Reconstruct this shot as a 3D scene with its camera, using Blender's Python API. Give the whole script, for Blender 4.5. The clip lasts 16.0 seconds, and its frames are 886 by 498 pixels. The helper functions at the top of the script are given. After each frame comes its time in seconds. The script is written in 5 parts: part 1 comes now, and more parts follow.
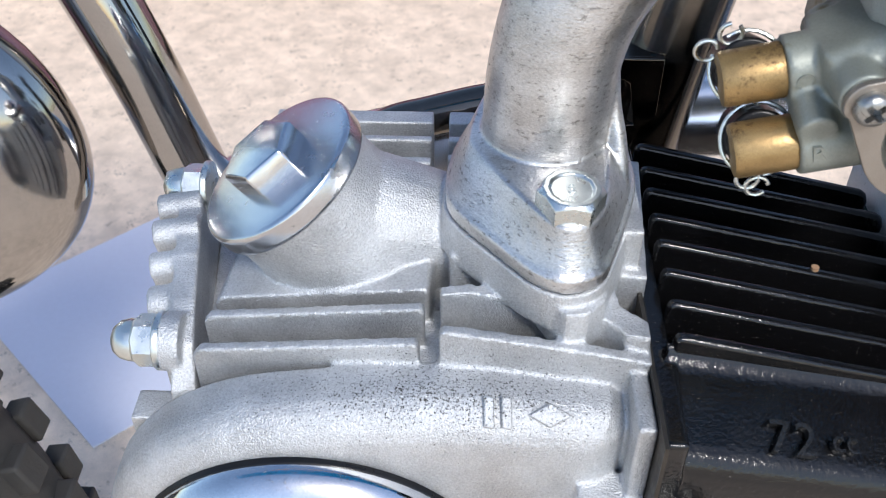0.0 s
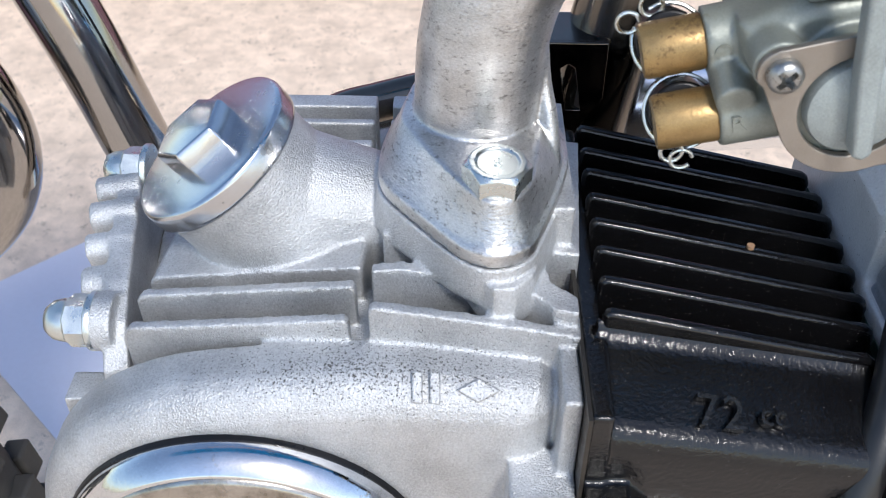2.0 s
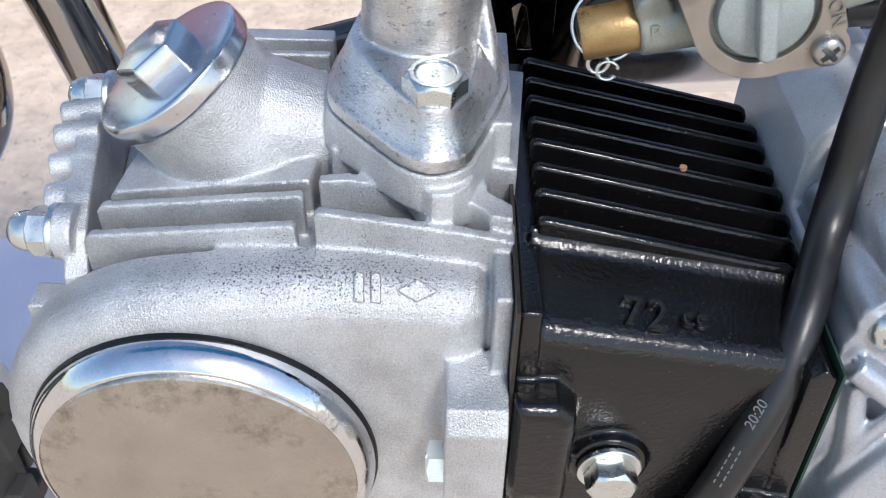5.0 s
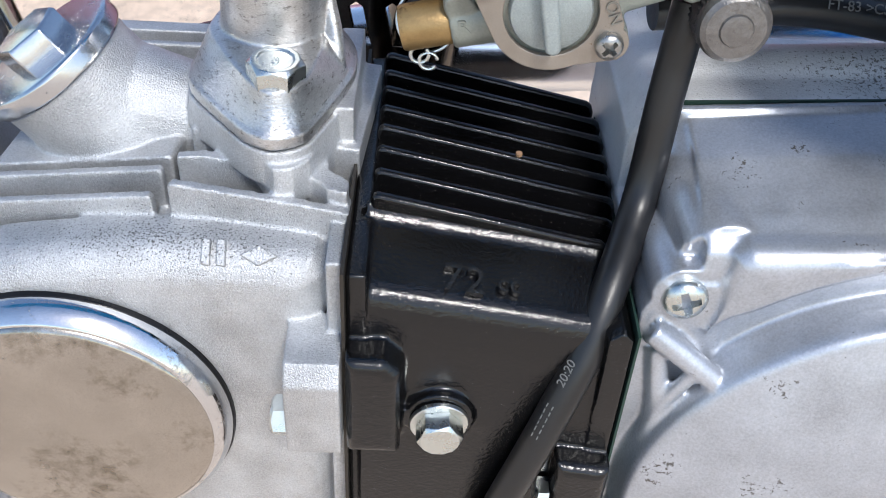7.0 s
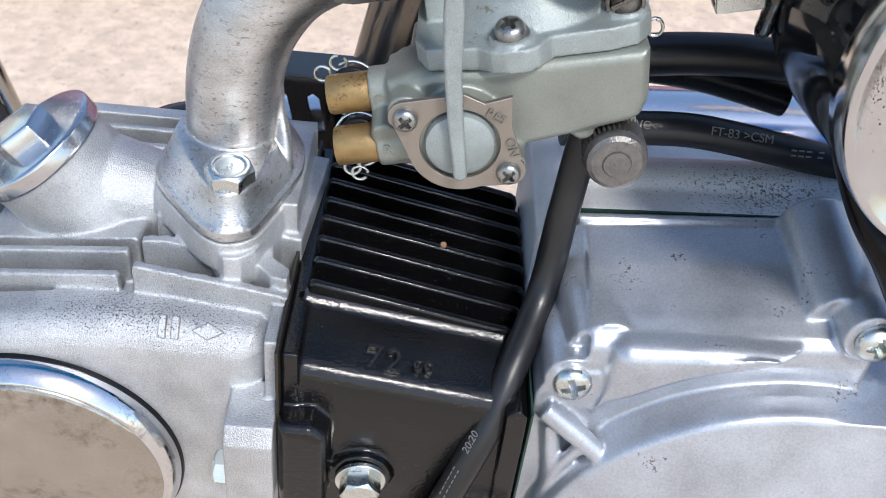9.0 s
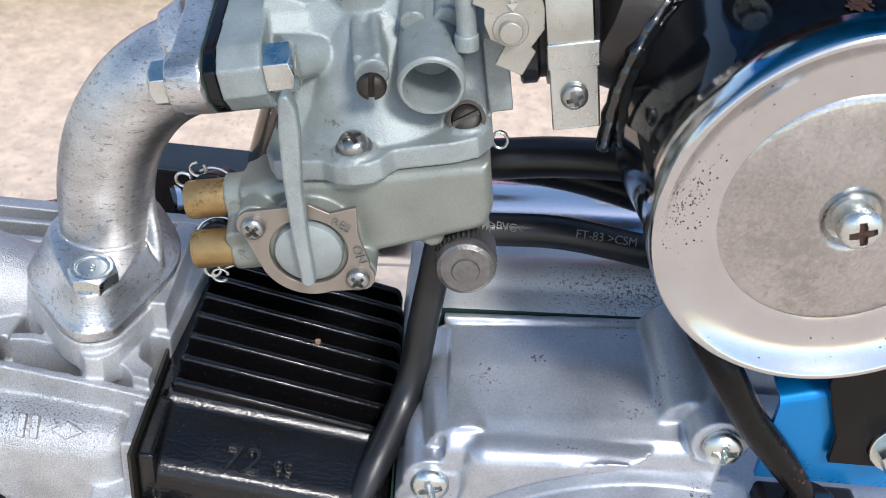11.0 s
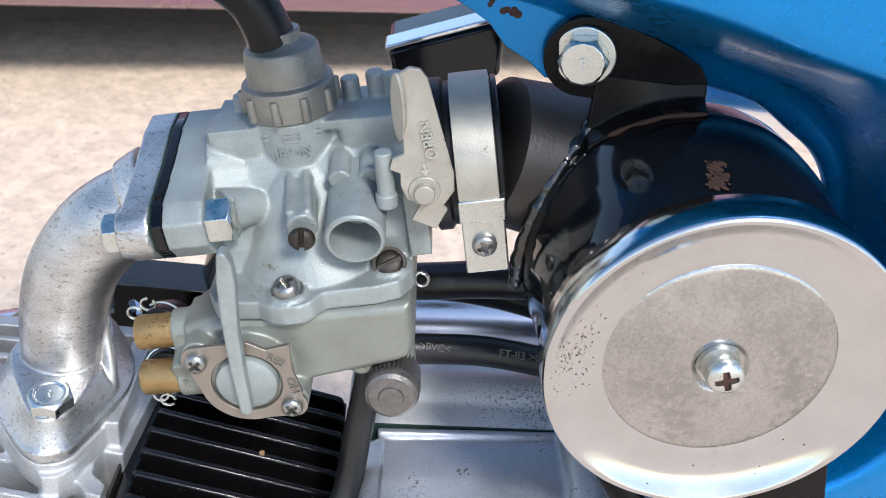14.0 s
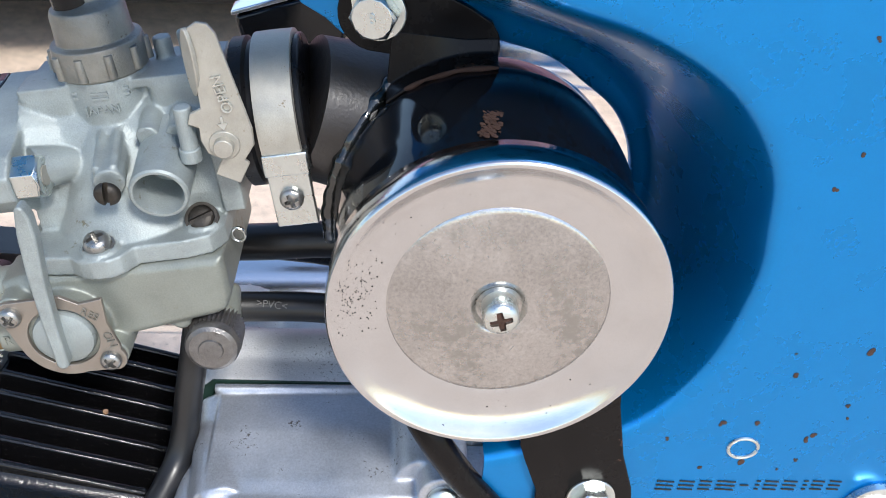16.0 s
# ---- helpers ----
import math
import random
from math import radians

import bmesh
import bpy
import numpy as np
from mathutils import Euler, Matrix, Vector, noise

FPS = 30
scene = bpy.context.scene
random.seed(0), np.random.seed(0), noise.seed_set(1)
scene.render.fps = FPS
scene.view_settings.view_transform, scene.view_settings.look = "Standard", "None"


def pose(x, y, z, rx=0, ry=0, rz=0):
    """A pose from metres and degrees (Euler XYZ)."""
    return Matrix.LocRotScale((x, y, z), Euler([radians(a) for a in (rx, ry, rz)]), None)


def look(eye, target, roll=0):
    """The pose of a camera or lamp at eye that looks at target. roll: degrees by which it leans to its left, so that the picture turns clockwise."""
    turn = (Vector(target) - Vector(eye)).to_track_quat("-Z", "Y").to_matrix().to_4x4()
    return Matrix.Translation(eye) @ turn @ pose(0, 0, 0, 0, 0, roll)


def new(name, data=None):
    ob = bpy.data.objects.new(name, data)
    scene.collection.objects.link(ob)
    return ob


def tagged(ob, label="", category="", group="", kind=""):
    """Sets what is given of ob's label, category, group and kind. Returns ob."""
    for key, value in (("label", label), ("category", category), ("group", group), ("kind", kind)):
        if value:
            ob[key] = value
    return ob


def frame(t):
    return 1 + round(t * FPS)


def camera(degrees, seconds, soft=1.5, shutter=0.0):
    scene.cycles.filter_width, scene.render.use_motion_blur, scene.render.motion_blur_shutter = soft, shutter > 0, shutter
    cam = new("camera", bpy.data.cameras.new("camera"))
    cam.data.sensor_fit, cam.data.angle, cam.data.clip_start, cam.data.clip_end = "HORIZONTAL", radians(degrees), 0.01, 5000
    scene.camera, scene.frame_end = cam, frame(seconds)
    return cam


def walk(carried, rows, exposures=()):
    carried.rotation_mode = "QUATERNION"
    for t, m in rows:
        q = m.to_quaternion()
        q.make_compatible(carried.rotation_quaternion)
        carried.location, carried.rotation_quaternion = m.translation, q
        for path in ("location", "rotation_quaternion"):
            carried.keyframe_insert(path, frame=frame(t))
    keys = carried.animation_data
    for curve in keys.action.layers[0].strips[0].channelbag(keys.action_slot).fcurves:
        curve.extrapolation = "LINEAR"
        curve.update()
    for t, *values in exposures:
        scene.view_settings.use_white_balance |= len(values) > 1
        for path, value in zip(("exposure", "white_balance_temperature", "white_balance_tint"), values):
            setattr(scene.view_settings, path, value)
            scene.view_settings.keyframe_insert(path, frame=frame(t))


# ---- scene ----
cam = camera(49.3, 16.0, soft=0.9)
cam.data.dof.use_dof, cam.data.dof.focus_distance, cam.data.dof.aperture_fstop = True, 0.25, 46.0
METRES, EYE, TILT, LEAN, TURN = 0.32, 0.47, -41.0, 0.0, 1.8
ROWS = [
    (0.0, 0.0, 0.0, 0.0, 0.0, 0.0, -0.0),
    (0.5, 0.0267, 0.0029, -0.0049, -0.13, 0.3, 0.04),
    (1.0, 0.046, 0.0052, -0.0222, -0.25, 0.48, 0.16),
    (1.5, 0.0225, -0.0059, -0.0135, -0.5, 0.53, 0.24),
    (2.0, 0.0371, 0.0007, -0.0199, -0.6, 0.48, 0.21),
    (2.5, 0.0544, -0.0029, -0.0212, -0.67, 0.41, 0.08),
    (3.0, 0.0594, -0.0003, -0.0305, -0.93, 0.37, -0.03),
    (3.5, 0.0599, -0.0112, -0.053, -1.03, 0.17, -0.06),
    (6.0, 0.0939, -0.054, -0.0893, -1.83, -0.12, -0.48),
    (6.5, 0.1336, -0.0912, -0.0916, -2.35, 0.22, -0.76),
    (7.0, 0.1592, -0.1061, -0.0979, -2.89, 0.48, -1.19),
    (7.5, 0.1674, -0.1117, -0.0922, -3.28, 0.88, -1.76),
    (8.0, 0.1695, -0.1514, -0.0731, -3.5, 1.09, -2.59),
    (10.5, 0.2785, -0.2578, -0.0256, -4.64, 4.13, -4.05),
    (11.0, 0.297, -0.2501, -0.0061, -4.93, 5.55, -4.05),
    (11.5, 0.2505, -0.3119, 0.057, -5.47, 6.98, -3.99),
    (12.0, 0.2539, -0.344, 0.0922, -5.7, 8.22, -3.94),
    (12.5, 0.2803, -0.3386, 0.0988, -5.76, 9.1, -3.9),
    (13.0, 0.2876, -0.3471, 0.0933, -5.83, 9.38, -3.88),
    (13.5, 0.2963, -0.3419, 0.0697, -6.05, 9.14, -3.8),
    (14.0, 0.3301, -0.3414, 0.0535, -6.13, 8.79, -3.74),
    (14.5, 0.3681, -0.3422, 0.0414, -6.5, 8.41, -3.53),
    (15.0, 0.4103, -0.3581, 0.0415, -7.03, 8.1, -3.19),
    (15.5, 0.4176, -0.3718, 0.0315, -7.48, 7.89, -2.85),
    (16.0, 0.461, -0.3768, 0.0316, -7.98, 7.94, -2.69),
]
walk(cam, [(t, pose(0, 0, EYE, TILT, LEAN, TURN) @ pose(METRES * x, METRES * y, METRES * z, 90 + pitch, roll, yaw)) for t, x, y, z, yaw, pitch, roll in ROWS], exposures=((0, 0.82), (8, 0.84), (10.5, 0.8), (12, 0.9), (16, 0.98)))

# ---- world, sun and exposure ----
SUN_ELEVATION, SUN_TURN = 48.0, 160.0
world = bpy.data.worlds.new("world")
scene.world = world
world.use_nodes = True
sky = world.node_tree.nodes.new("ShaderNodeTexSky")
sky.sky_type, sky.sun_disc = "NISHITA", False
sky.dust_density, sky.ozone_density = 0.9, 1.4
sky.sun_elevation, sky.sun_rotation = radians(SUN_ELEVATION), radians(SUN_TURN)
world.node_tree.links.new(sky.outputs[0], world.node_tree.nodes["Background"].inputs[0])
world.node_tree.nodes["Background"].inputs[1].default_value = 0.135
sun = new("sun", bpy.data.lights.new("sun", "SUN"))
sun.data.energy, sun.data.angle, sun.data.color = 1.75, radians(11), (1.0, 0.985, 0.96)
_el, _az = radians(SUN_ELEVATION), radians(SUN_TURN)
sun.matrix_world = look((math.sin(_az) * math.cos(_el), math.cos(_az) * math.cos(_el), math.sin(_el)), (0, 0, 0))


# ---- materials ----
def mat(name, color, rough, metal=0.0, var=0.12, vscale=60, bump=0.0, bscale=1200, rvar=0.08, dirt=None, coat=0.0, stretch=None, soft=0.03, patch=None, spec=0.5, mask=9.0):
    """A procedural surface: two scales of colour variation, roughness variation, fine relief and shaped dirt.
    dirt: (colour, features per metre, threshold, roughness); patch: (centre, reach, extra) where the dirt has settled."""
    m = bpy.data.materials.new(name)
    m.use_nodes = True
    nt = m.node_tree
    b = nt.nodes["Principled BSDF"]
    b.inputs["Metallic"].default_value = metal
    b.inputs["Coat Weight"].default_value = coat
    b.inputs["Coat Roughness"].default_value = 0.06
    b.inputs["Specular IOR Level"].default_value = spec

    def node(kind, **kw):
        n = nt.nodes.new(kind)
        for k, v in kw.items():
            n.inputs[k].default_value = v
        return n

    def join(a, c):
        nt.links.new(a, c)

    co = node("ShaderNodeTexCoord").outputs["Object"]
    if stretch:
        mp = node("ShaderNodeMapping", Scale=stretch)
        join(co, mp.inputs[0])
        co = mp.outputs[0]
    big = node("ShaderNodeTexNoise", Scale=vscale, Detail=5.0, Roughness=0.62)
    fine = node("ShaderNodeTexNoise", Scale=vscale * 30, Detail=4.0, Roughness=0.7)
    join(co, big.inputs["Vector"]), join(co, fine.inputs["Vector"])
    add = node("ShaderNodeMath")
    add.operation = "ADD"
    join(big.outputs[0], add.inputs[0]), join(fine.outputs[0], add.inputs[1])
    rng = node("ShaderNodeMapRange")
    rng.inputs[1].default_value, rng.inputs[2].default_value = 0.7, 1.3
    rng.inputs[3].default_value, rng.inputs[4].default_value = 1 - var, 1 + var
    join(add.outputs[0], rng.inputs[0])
    tint = node("ShaderNodeVectorMath", Vector=color)
    tint.operation = "SCALE"
    tint.inputs[0].default_value = color
    join(rng.outputs[0], tint.inputs["Scale"])
    rr = node("ShaderNodeMapRange")
    rr.inputs[1].default_value, rr.inputs[2].default_value = 0.35, 0.65
    rr.inputs[3].default_value, rr.inputs[4].default_value = max(rough - rvar, 0.01), rough + rvar
    join(big.outputs[0], rr.inputs[0])
    colour, roughness = tint.outputs[0], rr.outputs[0]
    if dirt:
        dcol, dscale, dthr, drough = dirt
        dn = node("ShaderNodeTexNoise", Scale=dscale, Detail=6.0, Roughness=0.7)
        dmask = node("ShaderNodeTexNoise", Scale=dscale / mask, Detail=2.0)
        join(co, dn.inputs["Vector"]), join(co, dmask.inputs["Vector"])
        mul = node("ShaderNodeMath")
        mul.operation = "MULTIPLY"
        join(dn.outputs[0], mul.inputs[0]), join(dmask.outputs[0], mul.inputs[1])
        st = node("ShaderNodeMapRange")
        st.inputs[1].default_value, st.inputs[2].default_value = dthr, dthr + soft
        amount = mul.outputs[0]
        if patch:
            centre, reach, extra = patch
            mp = node("ShaderNodeMapping", Scale=[1 / r for r in reach], Location=[-c / r for c, r in zip(centre, reach)])
            ln = node("ShaderNodeVectorMath")
            ln.operation = "LENGTH"
            pr = node("ShaderNodeMapRange")
            pr.inputs[3].default_value, pr.inputs[4].default_value = extra, 0.0
            more = node("ShaderNodeMath")
            more.operation = "ADD"
            join(node("ShaderNodeTexCoord").outputs["Object"], mp.inputs[0]), join(mp.outputs[0], ln.inputs[0])
            join(ln.outputs["Value"], pr.inputs[0]), join(pr.outputs[0], more.inputs[0]), join(amount, more.inputs[1])
            amount = more.outputs[0]
        join(amount, st.inputs[0])
        mx = node("ShaderNodeMix")
        mx.data_type = "RGBA"
        mx.inputs[7].default_value = (*dcol, 1)
        join(st.outputs[0], mx.inputs[0]), join(colour, mx.inputs[6])
        colour = mx.outputs[2]
        mr = node("ShaderNodeMix")
        mr.inputs[3].default_value = drough
        join(st.outputs[0], mr.inputs[0]), join(roughness, mr.inputs[2])
        roughness = mr.outputs[0]
    join(colour, b.inputs["Base Color"]), join(roughness, b.inputs["Roughness"])
    if bump:
        bn = node("ShaderNodeTexNoise", Scale=bscale, Detail=5.0)
        join(co, bn.inputs["Vector"])
        bp = node("ShaderNodeBump", Strength=bump, Distance=0.0004)
        join(bn.outputs[0], bp.inputs["Height"]), join(bp.outputs[0], b.inputs["Normal"])
    return m


CAST = mat("sand_cast_aluminium", (0.50, 0.505, 0.51), 0.50, 0.72, 0.30, 60, 0.8, 2300, dirt=((0.07, 0.066, 0.06), 3000, 0.385, 0.8), soft=0.09, patch=((-0.008, 0.1225, 0.3262), (0.072, 0.014, 0.012), 0.15), mask=1.5)
CAST_COVER = mat("satin_aluminium_cover", (0.43, 0.45, 0.488), 0.36, 0.64, 0.22, 50, 0.10, 2200, dirt=((0.14, 0.13, 0.12), 900, 0.40, 0.6))
CAST_ROUGH = mat("dusty_cast_aluminium", (0.70, 0.695, 0.69), 0.50, 0.25, 0.14, 60, 0.4, 1500, dirt=((0.16, 0.145, 0.125), 2600, 0.37, 0.8), soft=0.08, mask=2.5, patch=((0.168, 0.168, 0.352), (0.042, 0.016, 0.014), 0.16))
POLISHED = mat("scratched_aluminium", (0.54, 0.535, 0.53), 0.36, 0.92, 0.32, 140, 0.35, 2400, dirt=((0.24, 0.23, 0.22), 2600, 0.295, 0.5), soft=0.12, mask=2.5, stretch=(0.45, 0.45, 1.0))
SATIN_CHROME = mat("satin_chrome", (0.56, 0.57, 0.59), 0.22, 1.0, 0.10, 80, 0.03, 1200, rvar=0.06, dirt=((0.4, 0.4, 0.4), 300, 0.36, 0.3))
CHROME = mat("chrome", (0.80, 0.80, 0.81), 0.05, 1.0, 0.03, 30, 0.0, rvar=0.03)
CHROME_PITTED = mat("pitted_chrome", (0.58, 0.582, 0.595), 0.12, 1.0, 0.07, 90, 0.06, 2500, rvar=0.06, dirt=((0.07, 0.06, 0.05), 2600, 0.425, 0.8))
BRUSHED = mat("dull_polished_cover", (0.44, 0.41, 0.37), 0.19, 1.0, 0.14, 70, 0.08, 1500, rvar=0.07, dirt=((0.24, 0.21, 0.17), 240, 0.25, 0.3), soft=0.14)
LID_GREY = mat("dull_scuffed_chrome", (0.475, 0.467, 0.462), 0.2, 1.0, 0.26, 38, 0.10, 1800, rvar=0.06, dirt=((0.36, 0.35, 0.335), 420, 0.25, 0.36), soft=0.12)
SCUFFED = mat("scuffed_chrome", (0.66, 0.665, 0.68), 0.13, 1.0, 0.10, 90, 0.05, 900, rvar=0.07, dirt=((0.38, 0.37, 0.36), 900, 0.33, 0.35), soft=0.10)
# plain chrome; the dark surroundings it mirrors are put into its base colour
REFLECT_DARK_CHROME = mat("chrome_darkened_as_if_reflecting", (0.36, 0.345, 0.33), 0.10, 1.0, 0.10, 60, 0.02, 900, rvar=0.05)
EXHAUST = mat("clean_bright_chrome", (0.88, 0.89, 0.91), 0.22, 1.0, 0.04, 30, 0.02, 600, rvar=0.05)
# exhaust chrome with a dark brown reflection painted in as its base colour
DARK_CHROME = mat("chrome_with_dark_reflection_colour", (0.13, 0.115, 0.10), 0.14, 1.0, 0.2, 30)
STEEL = mat("zinc_plated_steel", (0.62, 0.65, 0.63), 0.3, 1.0, 0.10, 200, 0.1, 2500, dirt=((0.30, 0.25, 0.18), 2500, 0.43, 0.7))
STEEL_DULL = mat("dull_steel_band", (0.40, 0.38, 0.33), 0.46, 0.5, 0.18, 160, 0.15, 1800, dirt=((0.22, 0.18, 0.12), 1500, 0.40, 0.7))
WORN_ENAMEL = mat("worn_black_enamel", (0.010, 0.010, 0.010), 0.22, 0.0, 0.3, 300, 0.3, 1500, spec=0.6)
STEEL_SCREW = mat("greyed_steel_screw", (0.34, 0.335, 0.32), 0.32, 0.9, 0.2, 300, 0.2, 2500, dirt=((0.09, 0.075, 0.055), 1800, 0.36, 0.7), soft=0.08)
STEEL_DARK = mat("tarnished_steel", (0.06, 0.054, 0.047), 0.5, 0.8, 0.3, 400, 0.3, 2500)
ZINC = mat("grey_die_cast_zinc", (0.285, 0.318, 0.312), 0.50, 0.35, 0.24, 110, 0.35, 1800, dirt=((0.15, 0.14, 0.095), 420, 0.35, 0.55), soft=0.08)
ZINC_BOWL = mat("oily_die_cast_zinc", (0.24, 0.255, 0.225), 0.44, 0.4, 0.16, 70, 0.15, 1800, dirt=((0.15, 0.125, 0.07), 300, 0.32, 0.4), soft=0.08)
ZINC_DULL = mat("stained_zinc_cap", (0.23, 0.225, 0.20), 0.44, 0.6, 0.26, 160, 0.45, 1500, dirt=((0.11, 0.095, 0.065), 900, 0.37, 0.6), soft=0.08)
KNURL = mat("worn_dark_zinc", (0.175, 0.167, 0.16), 0.38, 0.7, 0.30, 500, 0.4, 1500, dirt=((0.07, 0.062, 0.055), 2400, 0.37, 0.6), soft=0.10)
WELD = mat("lumpy_black_enamel", (0.005, 0.006, 0.006), 0.08, 0.0, 0.2, 200, 0.5, 420, spec=0.9)
PLATE = mat("stained_plated_sheet", (0.30, 0.268, 0.232), 0.40, 0.7, 0.14, 150, 0.12, 1800, dirt=((0.22, 0.12, 0.06), 1200, 0.42, 0.8))
BRASS = mat("aged_brass", (0.31, 0.205, 0.088), 0.42, 0.68, 0.30, 180, 0.15, 1800, dirt=((0.12, 0.07, 0.033), 700, 0.31, 0.6), soft=0.10)
BLACK_ENAMEL = mat("black_engine_enamel", (0.004, 0.004, 0.0045), 0.15, 0.0, 0.2, 90, 0.38, 1000, coat=0.0, spec=0.48, dirt=((0.20, 0.18, 0.16), 3600, 0.45, 0.8), mask=2.0)
BLACK_GLOSS = mat("gloss_black_paint", (0.004, 0.005, 0.007), 0.10, 0.0, 0.2, 60, 0.02, 300, coat=0.0, spec=0.4, dirt=((0.13, 0.07, 0.045), 800, 0.455, 0.8))
BLACK_STRAP = mat("worn_black_strap", (0.007, 0.006, 0.006), 0.24, 0.0, 0.25, 90, 0.1, 700, spec=0.16, dirt=((0.12, 0.055, 0.033), 420, 0.385, 0.85))
RUST = mat("rust", (0.055, 0.026, 0.017), 0.85, 0.1, 0.45, 500, 0.8, 1500)
RUBBER = mat("black_rubber", (0.007, 0.007, 0.008), 0.33, 0.0, 0.18, 120, 0.12, 1500, spec=0.25)
RUBBER_BOOT = mat("brownish_black_rubber", (0.036, 0.031, 0.028), 0.42, 0.0, 0.2, 90, 0.25, 900)
BLUE = mat("metallic_blue_paint", (0.0, 0.20, 0.535), 0.28, 0.62, 0.06, 60, 0.0, rvar=0.03, coat=0.2)
HOSE = mat("greyed_black_hose", (0.011, 0.011, 0.0115), 0.36, 0.0, 0.18, 160, 0.10, 1200, spec=0.5)
STRIPE_BLACK = mat("black_stripe", (0.012, 0.012, 0.013), 0.3, 0.0, coat=0.6)
STRIPE_WHITE = mat("white_stripe", (0.78, 0.78, 0.76), 0.3, 0.0, 0.05, coat=0.6)
INK = mat("pale_grey_ink", (0.15, 0.15, 0.145), 0.6, 0.0, 0.2, 600)
GREEN = mat("green_gasket_paper", (0.01, 0.035, 0.025), 0.7)
CABLE = mat("brown_cable_sleeve", (0.34, 0.20, 0.11), 0.5, 0.0, 0.15)
TYRE = mat("tyre_rubber", (0.025, 0.024, 0.023), 0.75, 0.0, 0.25, 80, 0.4, 500)
GROUND = mat("beige_concrete", (0.72, 0.575, 0.44), 0.9, 0.0, 0.30, 45, 0.9, 220, dirt=((0.42, 0.335, 0.26), 420, 0.33, 0.95), soft=0.09, mask=4.0)
PAPER = mat("white_paper", (0.64, 0.645, 0.72), 0.6, 0.0, 0.03, 8)
CAR_PAINT = mat("dusky_pink_car_paint", (0.24, 0.12, 0.17), 0.25, 0.1, 0.05, 3, coat=1.0)
CAR_DARK = mat("dark_car_underside", (0.010, 0.010, 0.010), 0.8)


# ---- building helpers ----
W = Matrix.Scale(0.001, 4)  # millimetres in the world


def part(name, bm, material, parent, label="", sharp=38, bevel=0.0, voxel=0.0, soften=0, subdiv=0):
    """Links a bmesh, built in world metres, as one mesh under a thing or a part."""
    bmesh.ops.recalc_face_normals(bm, faces=bm.faces)
    me = bpy.data.meshes.new(name)
    bm.to_mesh(me)
    bm.free()
    me.materials.append(material)
    me.polygons.foreach_set("use_smooth", [True] * len(me.polygons))
    if not voxel:
        me.set_sharp_from_angle(angle=radians(sharp))
    ob = new(name, me)
    if parent:
        ob.parent = parent
        base = parent
        while base.parent:
            base = base.parent
        ob.matrix_parent_inverse = Matrix.Translation(-base.location) if parent == base else Matrix.Identity(4)
        if parent != base:
            ob.matrix_parent_inverse = Matrix.Identity(4)
    if label:
        ob["label"] = label
    if bevel:
        mod = ob.modifiers.new("bevel", "BEVEL")
        mod.width, mod.segments, mod.limit_method, mod.angle_limit = bevel, 3, "ANGLE", radians(35)
    if voxel:
        mod = ob.modifiers.new("fuse", "REMESH")
        mod.mode, mod.voxel_size, mod.use_smooth_shade = "VOXEL", voxel, True
        if soften:
            mod = ob.modifiers.new("soften", "SMOOTH")
            mod.factor, mod.iterations = 0.5, soften
    return ob


def frame_z(origin, z, x=(1, 0, 0)):
    """A frame in millimetres whose z axis points along z."""
    z = Vector(z).normalized()
    y = z.cross(Vector(x)).normalized()
    x = y.cross(z)
    m = Matrix.Identity(4)
    m.col[0][:3], m.col[1][:3], m.col[2][:3], m.col[3][:3] = x, y, z, Vector(origin) * 0.001
    return m @ Matrix.Scale(0.001, 4)


def box(bm, a, b, m=W):
    """A box between two corners."""
    c = [(p + q) / 2 for p, q in zip(a, b)]
    s = [abs(q - p) for p, q in zip(a, b)]
    return bmesh.ops.create_cube(bm, size=1, matrix=m @ Matrix.LocRotScale(c, None, s))["verts"]


def lathe(bm, profile, m=W, seg=40):
    """Turns a profile of (radius, height) round z; closed at both ends."""
    rings = []
    for r, z in profile:
        rings.append([bm.verts.new(m @ Vector((r * math.cos(2 * math.pi * k / seg), r * math.sin(2 * math.pi * k / seg), z))) for k in range(seg)])
    for a, b in zip(rings, rings[1:]):
        for k in range(seg):
            bm.faces.new((a[k], a[(k + 1) % seg], b[(k + 1) % seg], b[k]))
    bm.faces.new(rings[0]), bm.faces.new(rings[-1])


def rod(bm, p, q, r, r2=None, seg=28, m=W):
    """A round bar from p to q."""
    p, q = Vector(p), Vector(q)
    z = (q - p).normalized()
    x = Vector((1, 0, 0)) if abs(z.x) < 0.9 else Vector((0, 1, 0))
    y = z.cross(x).normalized()
    f = Matrix((( *z.cross(y).normalized(), 0), (*y, 0), (*z, 0), (0, 0, 0, 1))).transposed()
    f.translation = p
    lathe(bm, [(r, 0), (r if r2 is None else r2, (q - p).length)], m @ f, seg)


def prism(bm, outline, lo, hi, m=W):
    """An outline in x, y drawn from lo to hi along z."""
    a = [bm.verts.new(m @ Vector((x, y, lo))) for x, y in outline]
    b = [bm.verts.new(m @ Vector((x, y, hi))) for x, y in outline]
    bm.faces.new(a), bm.faces.new(b)
    for k in range(len(a)):
        bm.faces.new((a[k], a[(k + 1) % len(a)], b[(k + 1) % len(a)], b[k]))


def arc(cx, cy, r, a0, a1, n=16):
    return [(cx + r * math.cos(radians(a0 + (a1 - a0) * k / n)), cy + r * math.sin(radians(a0 + (a1 - a0) * k / n))) for k in range(n + 1)]


